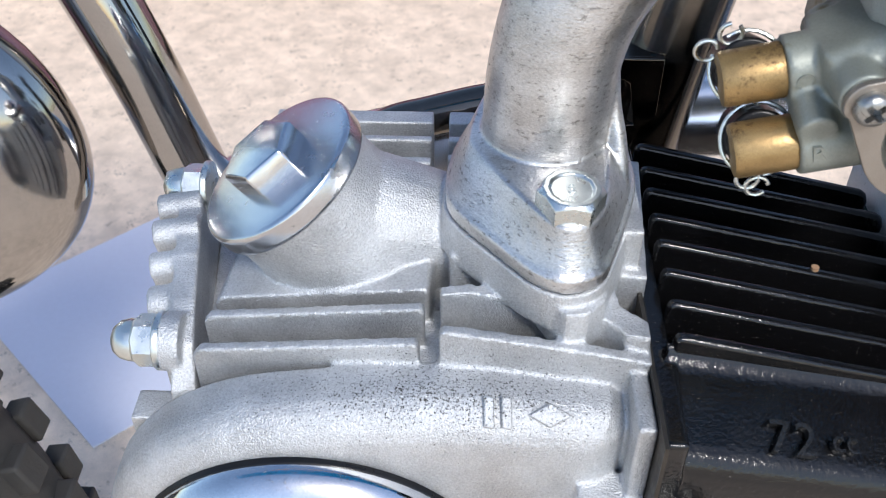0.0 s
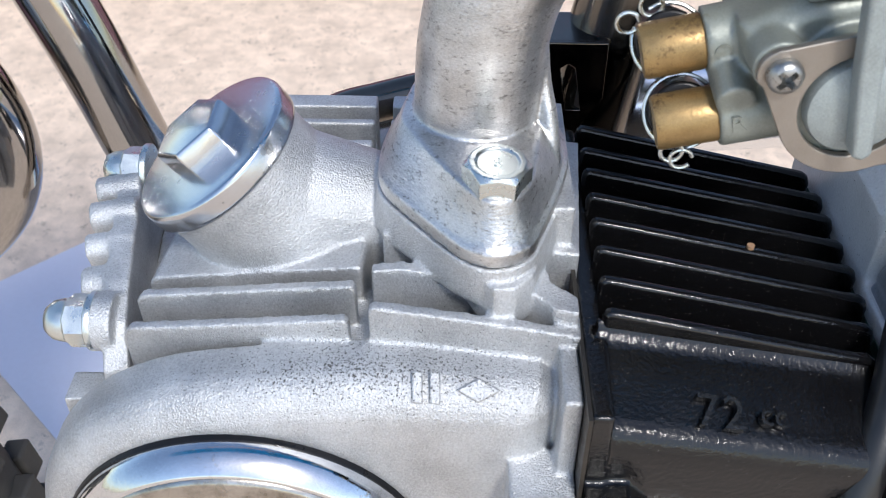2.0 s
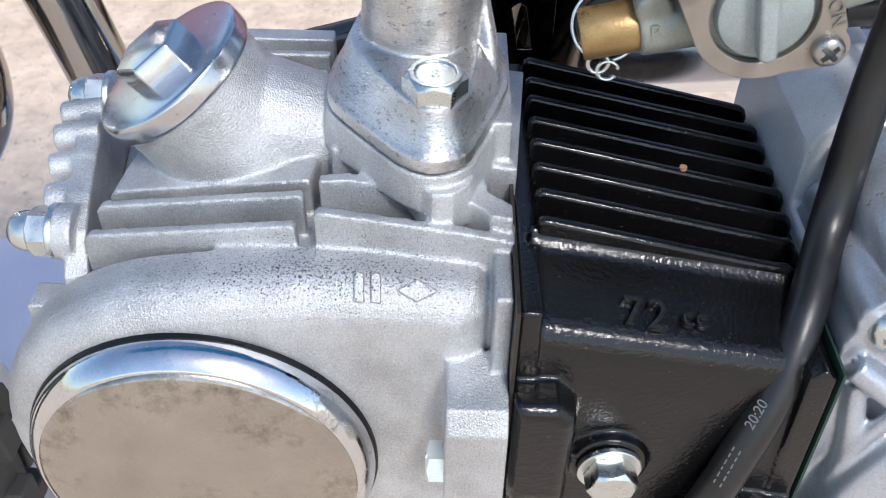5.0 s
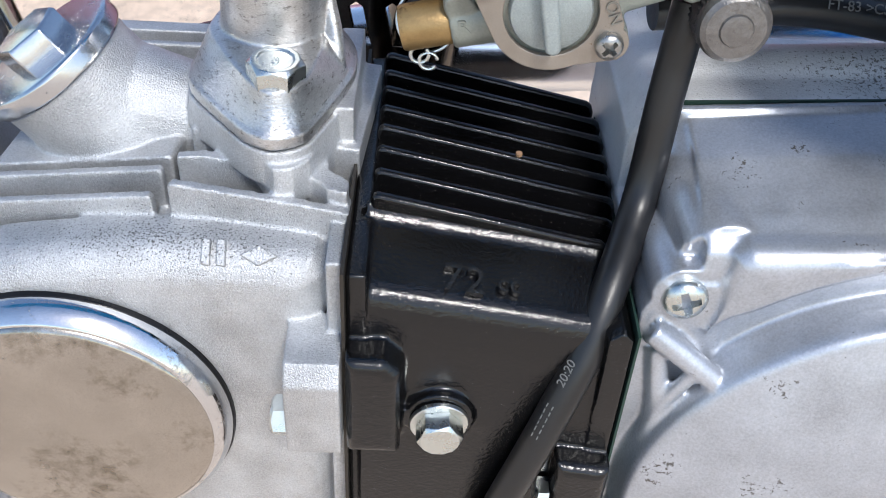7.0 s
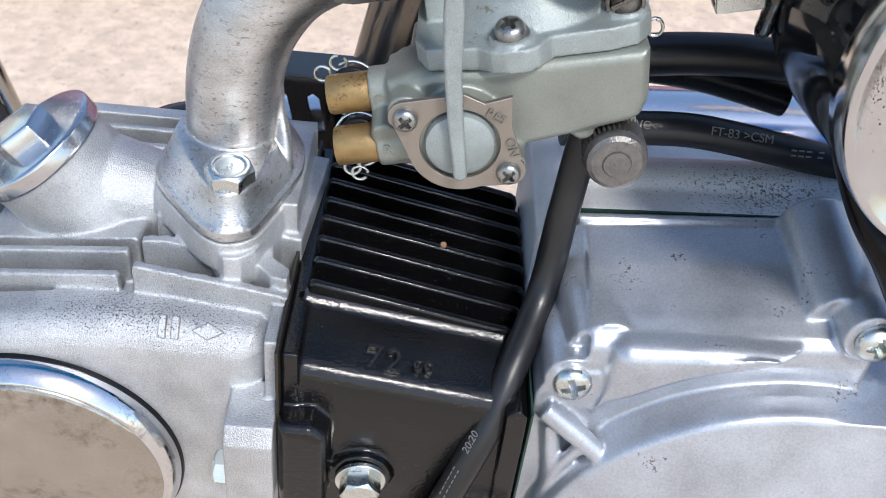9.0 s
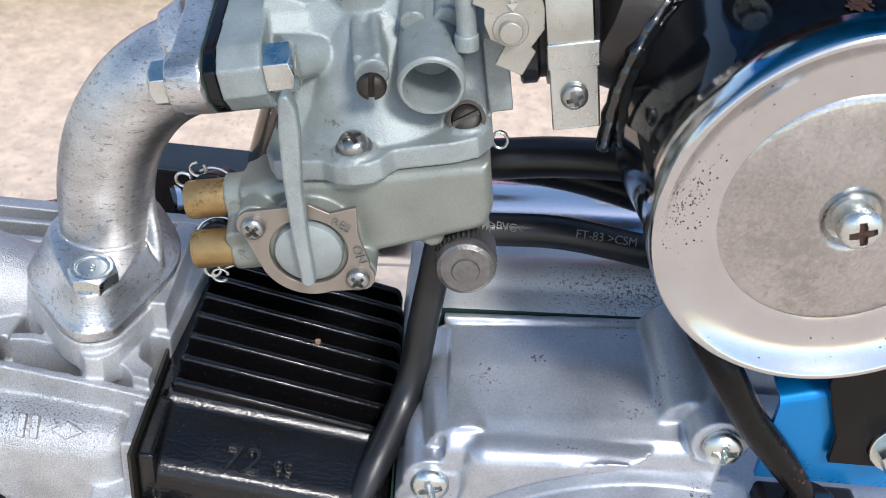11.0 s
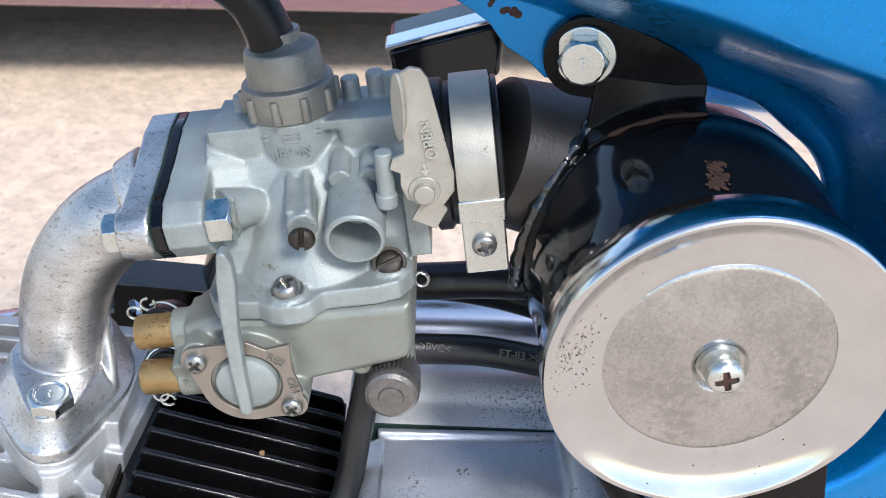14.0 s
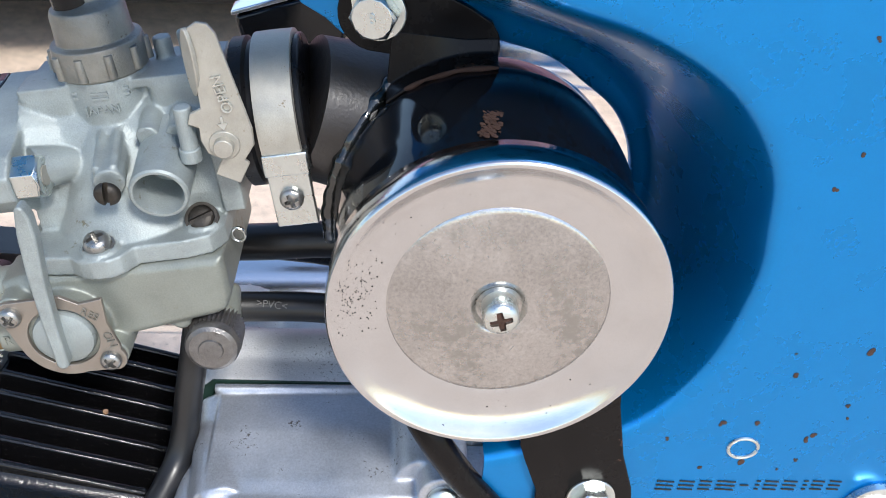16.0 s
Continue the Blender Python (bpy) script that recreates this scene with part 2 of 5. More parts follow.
def smooth_line(pts, n=10):
    """A smooth curve through the points (Catmull-Rom)."""
    p = [Vector(q) for q in pts]
    p = [2 * p[0] - p[1]] + p + [2 * p[-1] - p[-2]]
    out = []
    for i in range(1, len(p) - 2):
        for k in range(n):
            t = k / n
            out.append(0.5 * (2 * p[i] + (p[i + 1] - p[i - 1]) * t + (2 * p[i - 1] - 5 * p[i] + 4 * p[i + 1] - p[i + 2]) * t * t + (3 * p[i] - p[i - 1] - 3 * p[i + 1] + p[i + 2]) * t ** 3))
    return out + [p[-2]]


def sweep(bm, pts, radii, m=W, seg=24, n=10, flat=1.0):
    """A tube along a smooth curve through the points, with a radius at each."""
    line = smooth_line(pts, n)
    rad = [v.x for v in smooth_line([(r, 0, 0) for r in radii], n)] if isinstance(radii, (list, tuple)) else [radii] * len(line)
    side = None
    rings = []
    for i, c in enumerate(line):
        t = (line[min(i + 1, len(line) - 1)] - line[max(i - 1, 0)]).normalized()
        if side is None:
            side = t.cross(Vector((0, 1, 0)) if abs(t.y) < 0.9 else Vector((1, 0, 0))).normalized()
        side = (side - t * side.dot(t)).normalized()
        up = t.cross(side)
        rings.append([bm.verts.new(m @ (c + rad[i] * (side * math.cos(2 * math.pi * k / seg) + up * flat * math.sin(2 * math.pi * k / seg)))) for k in range(seg)])
    for a, b in zip(rings, rings[1:]):
        for k in range(seg):
            bm.faces.new((a[k], a[(k + 1) % seg], b[(k + 1) % seg], b[k]))
    bm.faces.new(rings[0]), bm.faces.new(rings[-1])


def cut(bm, tool):
    """bm without tool; both are closed. Returns a new bmesh."""
    obs = []
    for b in (bm, tool):
        bmesh.ops.recalc_face_normals(b, faces=b.faces)
        me = bpy.data.meshes.new("cut")
        b.to_mesh(me)
        b.free()
        obs.append(new("cut", me))
    mod = obs[0].modifiers.new("cut", "BOOLEAN")
    mod.operation, mod.object, mod.solver = "DIFFERENCE", obs[1], "EXACT"
    bpy.context.view_layer.update()
    ev = obs[0].evaluated_get(bpy.context.evaluated_depsgraph_get())
    me = bpy.data.meshes.new_from_object(ev)
    out = bmesh.new()
    out.from_mesh(me)
    bpy.data.meshes.remove(me)
    for o in obs:
        me = o.data
        bpy.data.objects.remove(o)
        bpy.data.meshes.remove(me)
    return out


def letters(text, size, m, depth=0.3, spacing=1.0):
    """Raised writing in the built-in font, in millimetres, as a bmesh. m: x along the line, y up, z out of the surface."""
    cu = bpy.data.curves.new("letters", "FONT")
    cu.body, cu.size, cu.extrude, cu.align_x, cu.align_y, cu.space_character = text, size, depth, "CENTER", "CENTER", spacing
    ob = new("letters", cu)
    bpy.context.view_layer.update()
    me = bpy.data.meshes.new_from_object(ob.evaluated_get(bpy.context.evaluated_depsgraph_get()))
    bpy.data.objects.remove(ob)
    bpy.data.curves.remove(cu)
    bm = bmesh.new()
    bm.from_mesh(me)
    bpy.data.meshes.remove(me)
    bm.transform(m)
    return bm


def hexagon(af, turn=0):
    return [(af / math.sqrt(3) * math.cos(radians(60 * k + turn)), af / math.sqrt(3) * math.sin(radians(60 * k + turn))) for k in range(6)]


def hex_head(bm, m, af, h, turn=0, washer=0.0, washer_h=1.0, cup=0.0, plain=False):
    """A hexagon head standing on the plane z = 0 of m, with chamfered corners, on a washer face."""
    z = 0.0
    if washer:
        lathe(bm, [(washer - 0.2, 0), (washer, 0.2), (washer, washer_h - 0.2), (washer - 0.25, washer_h)], m, 36)
        z = washer_h

    def ring(corner, middle, zc, zm):
        out = []
        for k in range(12):
            r, zz = (corner, zc) if k % 2 == 0 else (middle, zm)
            a = radians(30 * k + turn)
            out.append(bm.verts.new(m @ Vector((r * math.cos(a), r * math.sin(a), zz))))
        return out

    rings = [ring(af / math.sqrt(3), af / 2, z, z), ring(af / math.sqrt(3), af / 2, z + h - 0.1 * af, z + h - 0.035 * af), ring(af * 0.475, af * 0.475, z + h, z + h)]
    if plain:
        k = af / math.sqrt(3)
        rings = [ring(k, af / 2, z, z), ring(k, af / 2, z + h - 0.9, z + h - 0.9), ring(k - 0.6, af / 2 - 0.5, z + h - 0.1, z + h - 0.1), ring(k * 0.6, af * 0.3, z + h + 0.25, z + h + 0.25)]
    if cup:
        rings += [ring(cup, cup, z + h, z + h), ring(cup * 0.92, cup * 0.92, z + h - 0.4, z + h - 0.4)]
    for a, b in zip(rings, rings[1:]):
        for i in range(12):
            bm.faces.new((a[i], a[(i + 1) % 12], b[(i + 1) % 12], b[i]))
    bm.faces.new(rings[0]), bm.faces.new(rings[-1])


def pan_head(m, r, h, slots="cross", washer=0.0):
    """A domed screw head on z = 0 of m with a cross or a single slot cut into it."""
    bm = bmesh.new()
    prof = [(r * 0.96, 0), (r, h * 0.2), (r * 0.97, h * 0.55), (r * 0.82, h * 0.85), (r * 0.5, h), (0.1, h * 1.03)]
    lathe(bm, prof, m, 32)
    tool = bmesh.new()
    w = r * 0.2
    if slots == "cross":
        outline = [(w, w), (r * 0.62, w * 0.8), (r * 0.62, -w * 0.8), (w, -w), (w * 0.8, -r * 0.62), (-w * 0.8, -r * 0.62), (-w, -w), (-r * 0.62, -w * 0.8), (-r * 0.62, w * 0.8), (-w, w), (-w * 0.8, r * 0.62), (w * 0.8, r * 0.62)]
    else:
        outline = [(-r * 1.2, -w), (r * 1.2, -w), (r * 1.2, w), (-r * 1.2, w)]
    prism(tool, outline, h * 0.08, h * 1.6, m)
    bm = cut(bm, tool)
    if washer:
        lathe(bm, [(washer, -0.9), (washer, 0)], m, 32)
    return bm


def thing(name, label, category, at=(0, 0, 0), kind=""):
    ob = new(name)
    ob.location = at
    ob.empty_display_size = 0.02
    bpy.context.view_layer.update()
    return tagged(ob, label, category, kind=kind)


# ---- ground and distance ----
bm = bmesh.new()
GZ = -0.08  # the ground's level
box(bm, (-30, -30, GZ - 0.2), (30, 30, GZ), Matrix.Identity(4))
ground = tagged(part("ground", bm, GROUND, None), "beige weathered concrete paving with faint cracks", "ground", kind="structure")


# ---- the motorcycle ----
BIKE = thing("motorcycle", "small blue motorcycle with silver and black engine, parked on concrete", "motorcycle", (0.05, 0.17, 0.0))
XZ = Matrix(((1, 0, 0, 0), (0, 0, 1, 0), (0, 1, 0, 0), (0, 0, 0, 1))) @ Matrix.Identity(4)
XZ = W @ XZ  # outlines in x, z drawn along y
YZ = W @ Matrix(((0, 0, 1, 0), (1, 0, 0, 0), (0, 1, 0, 0), (0, 0, 0, 1)))  # outlines in y, z drawn along x


def offset(outline, d):
    """The outline moved inwards by d."""
    n = len(outline)
    area = sum(outline[k][0] * outline[(k + 1) % n][1] - outline[(k + 1) % n][0] * outline[k][1] for k in range(n))
    s = 1 if area > 0 else -1
    out = []
    for k in range(n):
        (ax, ay), (bx, by), (cx, cy) = outline[k - 1], outline[k], outline[(k + 1) % n]
        u, v = Vector((bx - ax, by - ay)).normalized(), Vector((cx - bx, cy - by)).normalized()
        nu, nv = Vector((-u.y, u.x)) * s, Vector((-v.y, v.x)) * s
        w = (nu + nv).normalized()
        out.append((bx + w.x * d / max(w.dot(nu), 0.5), by + w.y * d / max(w.dot(nu), 0.5)))
    return out


def rounded_prism(bm, outline, lo, hi, r, m, n=6):
    """A prism whose edge round lo is rounded with radius r."""
    rings = []
    for k in range(n + 1):
        a = math.pi / 2 * k / n
        o = offset(outline, r * (1 - math.sin(a)))
        rings.append([bm.verts.new(m @ Vector((x, y, lo + r * (1 - math.cos(a))))) for x, y in o])
    rings.append([bm.verts.new(m @ Vector((x, y, hi))) for x, y in outline])
    for a, b in zip(rings, rings[1:]):
        for k in range(len(a)):
            bm.faces.new((a[k], a[(k + 1) % len(a)], b[(k + 1) % len(a)], b[k]))
    bm.faces.new(rings[0]), bm.faces.new(rings[-1])


def place(x, y, z, turn=0):
    """A frame in millimetres at a place, turned about z."""
    return W @ Matrix.Translation((x, y, z)) @ Matrix.Rotation(radians(turn), 4, "Z")


# -- cylinder head --
CAP_AXIS = Vector((-0.56, -0.093, 0.823)).normalized()
CAP_AT = Vector((-41.2, 166.0, 348.1))
CAP_TURN = 25.0
def closed(outline, n=4):
    """A smooth closed outline through the points."""
    k = len(outline)
    out = []
    for i in range(k):
        a, b, c, d = (Vector(outline[(i + q) % k]) for q in (-1, 0, 1, 2))
        for s in range(n):
            t = s / n
            out.append(tuple(0.5 * (2 * b + (c - a) * t + (2 * a - 5 * b + 4 * c - d) * t * t + (3 * b - a - 3 * c + d) * t ** 3)))
    return out


FOOT = closed([(-4.5, 163), (-3, 154), (5, 143.5), (13, 134.5), (19.5, 131.8), (26, 135), (29.5, 143), (34, 157), (35.5, 166), (34, 177), (27, 190), (19, 200), (12, 202), (6, 198), (1, 187), (-3, 175)])


FAR_Z = 331.0


def cylinder_head():
    bm = bmesh.new()
    body = [(33, 212), (33, 321), (29, 325), (5, 326.5), (-8, 326.3), (-22, 324.9)] + arc(-31.5, 275, 48, 98, 280, 28) + [(0, 214)]
    rounded_prism(bm, body, 115.5, 131, 9, XZ)
    prism(bm, [(-57.2, 131), (-9, 126), (-9, 204), (-66, 206)], 235, 306, W)
    box(bm, (-5, 124, 220), (36, 204, 309))
    box(bm, (-12, 152, 235), (0, 200, 320))
    left, right = place(-9, 130.3, 0, -5.4), place(-5, 130, 0, -4.5)
    flip = Matrix(((1, 0, 0, 0), (0, 0, 1, 0), (0, 1, 0, 0), (0, 0, 0, 1)))
    for y0, y1, z in ((0, 2.4, 331.5), (8.3, 10.7, 333), (15.9, 40, 331.5)):
        prism(bm, [(-47.5, 290), (0, 290), (0, z - 1), (-1, z), (-46, z - 7.6), (-47.5, z - 9.5)], y0, y1, left @ flip)
    prism(bm, [(0, 290), (41.5, 290), (41.5, 331.5), (30, 333), (1, 335.5), (0, 334.5)], 0, 2.6, right @ flip)
    prism(bm, [(-5, 140.6), (1, 141.4), (11, 139.4), (14, 139), (14, 142), (1, 144.2), (-5, 143.3)], 290, 335.4, W)
    prism(bm, [(10.8, 150), (11.2, 144), (13, 139.2), (18, 138), (23.5, 136.4), (28, 134.2), (30, 132.4), (31.2, 130.6), (36, 129.5), (36, 134.4), (31, 138.6), (30.4, 143), (32, 149), (36, 150), (36, 192), (10.8, 192)], 290, 335.4, W)
    box(bm, (-10, 131, 290), (-4, 150, 322))
    prism(bm, [(10.8, 150), (11.5, 144), (14, 138.4), (16.6, 133.4), (19.5, 130.2), (23.6, 130.8), (27.2, 134.8), (29.6, 142), (30.6, 149), (36, 151), (36, 192), (11, 192)], 330, 340.6, W)
    prism(bm, [(0, 290), (41, 290), (41, 335), (30, 336), (0, 337)], 20.5, 62, right @ flip)
    prism(bm, [(36.6, 290), (41.4, 290), (41.4, 331.5), (36.6, 332)], 0, 6, right @ flip)
    # neck under the tappet cap, flaring into the deck
    neck = frame_z(CAP_AT, CAP_AXIS)
    lathe(bm, [(18.6, -4.5), (18.4, -10), (18.7, -17), (19.4, -24), (20, -30), (19, -36), (10, -50)], neck, 48)
    rod(bm, CAP_AT - CAP_AXIS * 16, (4, 170, 326), 17, 12)
    rod(bm, CAP_AT - CAP_AXIS * 22, (-2, 166, 330), 14, 10)
    # seat of the intake pipe
    seat = [[bm.verts.new(W @ Vector((17 + (x - 17) * k, 166 + (y - 166) * (0.985 if y < 166 else k), z))) for x, y in FOOT] for k, z in ((1.06, 334), (1.05, 338), (1.03, 341), (1.02, 343.5))]
    for a, b in zip(seat, seat[1:]):
        for k in range(len(a)):
            bm.faces.new((a[k], a[(k + 1) % len(a)], b[(k + 1) % len(a)], b[k]))
    bm.faces.new(seat[0]), bm.faces.new(seat[-1])
    box(bm, (30, 150, 300), (36, 190, 345))
    # far fins
    box(bm, (-50, 193, 290), (-9, 196, 330))
    box(bm, (-5, 193, 290), (34, 196, 331))
    for x0, x1 in ((-50, -9), (-5, 34)):
        box(bm, (x0, 196, 290), (x1, 215, 319))
        box(bm, (x0, 201.4, 290), (x1, 203.8, FAR_Z))
        box(bm, (x0, 209.4, 290), (x1, 215, FAR_Z))
    # joint flange and nut boss
    box(bm, (32.4, 112.5, 215), (36, 135, 329))
    prism(bm, [(100, 279), (100, 302), (103, 307), (118, 309), (118, 279)], 23, 36, YZ)
    return part("cylinder_head", bm, CAST, BIKE, "sand-cast silver aluminium cylinder head with cooling fins", voxel=0.00052, soften=2)


head = cylinder_head()

bm = bmesh.new()
m = W @ Matrix.Translation((6.8, 119.4, 324.9)) @ Matrix.Rotation(radians(42), 4, "X")
for x in (-1.7, 1.7):
    prism(bm, [(x - 1.05, -2.9), (x + 1.05, -3.2), (x + 0.85, 3.0), (x - 1.15, 3.2)], -1.2, 1.2, m)
part("cast_mark", bm, CAST, head, "raised foundry mark", bevel=0.0004)
bm = bmesh.new()
m = W @ Matrix.Translation((16.8, 119.4, 324.4)) @ Matrix.Rotation(radians(42), 4, "X")
prism(bm, [(-4.3, 0), (0, -2.4), (4.3, 0), (0, 2.4)], -1.2, 1.1, m)
part("cast_mark", bm, CAST, head, "raised diamond foundry mark", bevel=0.0004)

bm = bmesh.new()
m = frame_z(CAP_AT, CAP_AXIS)
lathe(bm, [(15, -6), (19.0, -5.4), (19.5, -5.2), (19.75, -4.8), (19.8, -4.2), (19.8, -1.2), (19.75, -0.7), (19.5, -0.25), (19.1, 0), (18.6, 0.1), (16, 0.25), (12, 0.5), (0.1, 0.8)], m, 72)
cap = part("tappet_cap", bm, SATIN_CHROME, head, "polished round tappet cap")
bm = bmesh.new()
hex_head(bm, m, 16, 6.2, CAP_TURN, plain=True)
part("hexagon", bm, SATIN_CHROME, head, "polished hexagon on the tappet cap", bevel=0.0003)


def side_cover():
    bm = bmesh.new()
    turn = W @ Matrix.Translation((-58, 143, 0)) @ Matrix.Rotation(radians(8), 4, "Z") @ Matrix.Translation((58, -143, 0))
    tyz = turn @ Matrix(((0, 0, 1, 0), (1, 0, 0, 0), (0, 1, 0, 0), (0, 0, 0, 1)))
    prism(bm, [(132, 232), (130, 300), (133, 313), (140, 320.5), (150, 323.5), (170, 326), (192, 328.6), (196, 318), (196, 240)], -63.3, -57.8, tyz)
    for y, z, x in ((190, 329.5, -66.5), (181.5, 328.5, -68), (173, 327.5, -68.5), (164, 325.3, -68.5), (154, 322.3, -68)):
        w = 3.5 if y > 160 else 4.8
        box(bm, (-58, y - w, 250), (x, y + w, z - 4), turn)
        rod(bm, (-58, y, z - 3), (x - 0.5, y, z - 4), w, m=turn)
    box(bm, (-60, 132, 268), (-72, 140, 305))
    rod(bm, (-60, 142.3, 318.3), (-65, 142.3, 318.3), 6.4)
    return part("side_cover", bm, CAST, head, "finned cast side cover of the head", voxel=0.0006, soften=4)


side_cover()


def acorn_nut(x, y, z):
    bm = bmesh.new()
    m = frame_z((x, y, z), (-1, 0, 0), (0, 1, 0))
    lathe(bm, [(6.3, 0), (6.5, 0.3), (6.5, 1.3), (6.2, 1.6)], m, 32)
    hex_head(bm, m @ Matrix.Translation((0, 0, 1.6)), 10, 5, 15)
    lathe(bm, [(4.7, 6.2), (4.7, 7.6), (4.2, 9.6), (3, 11), (1.2, 11.8), (0.1, 12)], m, 28)
    part("acorn_nut", bm, STEEL, head, "zinc-plated domed nut with washer")


acorn_nut(-64.2, 142.3, 318.5)
acorn_nut(-62.5, 187, 326)
acorn_nut(-62, 134, 248)

bm = bmesh.new()
m = frame_z((-32.2, 117, 274.6), (0, -1, 0)) @ Matrix.Diagonal((1.018, 1.018, 1, 1))
lathe(bm, [(39.25, -8), (39.25, 2.4), (39.0, 2.8)], m, 72)
part("ring_seal", bm, RUBBER, head, "black rubber seal ring")
bm = bmesh.new()
lathe(bm, [(38.6, 0), (38.8, 3.6), (38.5, 5.0), (38.0, 6.2), (37.2, 7.4), (36.0, 8.6), (35.6, 8.9), (35.0, 9.0), (34, 8.6), (0.1, 8.6)], m, 96)
part("round_cover", bm, SCUFFED, head, "chromed rim of the round side cover", sharp=60)
bm = bmesh.new()
lathe(bm, [(35.2, 8.6), (35.1, 9.1), (33.5, 9.7), (31, 10.2), (26, 10.8), (15, 11.6), (0.1, 12)], m, 80)
part("cover_face", bm, BRUSHED, head, "dulled stained face of the round cover", sharp=60)
bm = bmesh.new()
hex_head(bm, frame_z((23.2, 106.5, 285), (-1, 0, 0), (0, 1, 0)), 9, 4.2, 0)
part("nut", bm, STEEL, head, "zinc-plated nut at the joint")

# -- cylinder barrel --
def barrel():
    bm = bmesh.new()
    box(bm, (38.5, 118, 222), (100, 204, 306))
    prof = [(133.6, 331), (132.4, 331), (131.5, 329.4), (130.5, 328.3), (129.2, 327.5), (127.4, 326.9), (123.6, 325.6), (115.2, 322.5), (113.4, 321.5), (112.2, 319.9), (111.4, 317.9), (111.0, 315.3), (110.4, 309), (109, 285), (109.5, 222), (140, 222), (140, 300), (133.6, 318)]
    a = [bm.verts.new(W @ Vector((40, y, z))) for y, z in prof]
    b = [bm.verts.new(W @ Vector((97, y + 0.5, z - (9.5 if z > 250 else 0)))) for y, z in prof]
    bm.faces.new(a), bm.faces.new(b)
    for k in range(len(a)):
        bm.faces.new((a[k], a[(k + 1) % len(a)], b[(k + 1) % len(a)], b[k]))
    box(bm, (37, 110, 222), (41.5, 205, 328))
    rounded_prism(bm, [(37, 277), (50, 277), (50, 305), (46, 309), (37, 309)], 101.5, 120, 3, XZ)
    prism(bm, [(97, 222), (103, 222), (103, 300), (102.6, 312), (100, 314.5), (97, 312)], 109, 205, XZ)
    rounded_prism(bm, [(89, 240), (103, 240), (103, 272), (89, 274)], 102, 120, 3, XZ)
    box(bm, (60, 109.3, 222), (64, 112, 288))
    rod(bm, (59.3, 112, 284.5), (59.3, 107, 284.5), 8.6)
    return part("cylinder_barrel", bm, BLACK_ENAMEL, BIKE, "gloss black enamelled cylinder barrel with cooling fins", voxel=0.0006, soften=2)


cylinder = barrel()
for y, x1, drop in ((197, 101, 12.4), (187.5, 102, 12.4), (179, 102, 12.4), (169.5, 102, 12.4), (160.5, 102, 12.4), (151, 101.5, 12.4), (141.5, 100, 12), (132, 97.5, 11.5)):
    bm = bmesh.new()
    prism(bm, [(41.2, 290), (x1, 290), (x1 + 1.2, 332.6 - drop - 3), (x1 + 0.4, 332.6 - drop - 0.8), (x1 - 1, 332.8 - drop), (43, 333.4), (41.6, 333), (41.2, 331.6)], y - 0.2, y + 2.3, XZ)
    part("fin", bm, BLACK_ENAMEL, cylinder, bevel=0.0009)
m = W @ Matrix.Translation((66.5, 117.6, 320.2)) @ Matrix.Rotation(radians(9), 4, "Y") @ Matrix.Rotation(radians(20), 4, "X")
bm = letters("72", 9.5, m @ Matrix.Translation((-3.4, 0, 0)), 0.9, 1.1)
part("lettering", bm, WORN_ENAMEL, cylinder, "raised cast capacity figures", bevel=0.0005)
bm = letters("cc", 6.5, m @ Matrix.Translation((7.2, 0.8, 0)), 0.9)
part("lettering", bm, WORN_ENAMEL, cylinder, "raised cast capacity lettering", bevel=0.00025)
bm = bmesh.new()
m = frame_z((59.3, 107, 284.5), (0.05, -1, -0.05))
hex_head(bm, m, 10, 5.2, 8, 7.2, 1.5)
part("bolt", bm, STEEL, cylinder, "zinc-plated hexagon bolt with washer", bevel=0.0002)
bm = bmesh.new()
hex_head(bm, frame_z((88.8, 106, 257), (-1, 0, 0), (0, 1, 0)), 9, 3.6, 0)
part("nut", bm, STEEL, cylinder, "zinc-plated nut")
bm = bmesh.new()
prism(bm, [(-1.8, 222), (-1.8, 314), (-1.2, 314), (-1.2, 222)], 108.5, 200, W @ Matrix.Translation((105, 0, 0)) @ Matrix(((1, 0, 0, 0), (0, 0, 1, 0), (0, 1, 0, 0), (0, 0, 0, 1))))
part("base_gasket", bm, GREEN, cylinder, "thin green paper gasket")
bm = bmesh.new()
box(bm, (36.1, 107, 222), (36.9, 204, 331))
part("head_gasket", bm, STEEL_DARK, cylinder, "thin dark head gasket")
bm = bmesh.new()
rod(bm, (77.6, 161.6, 325.6), (77.6, 161.6, 326.5), 0.9, seg=8)
part("paint_chip", bm, CABLE, cylinder, "bare chip on a fin")

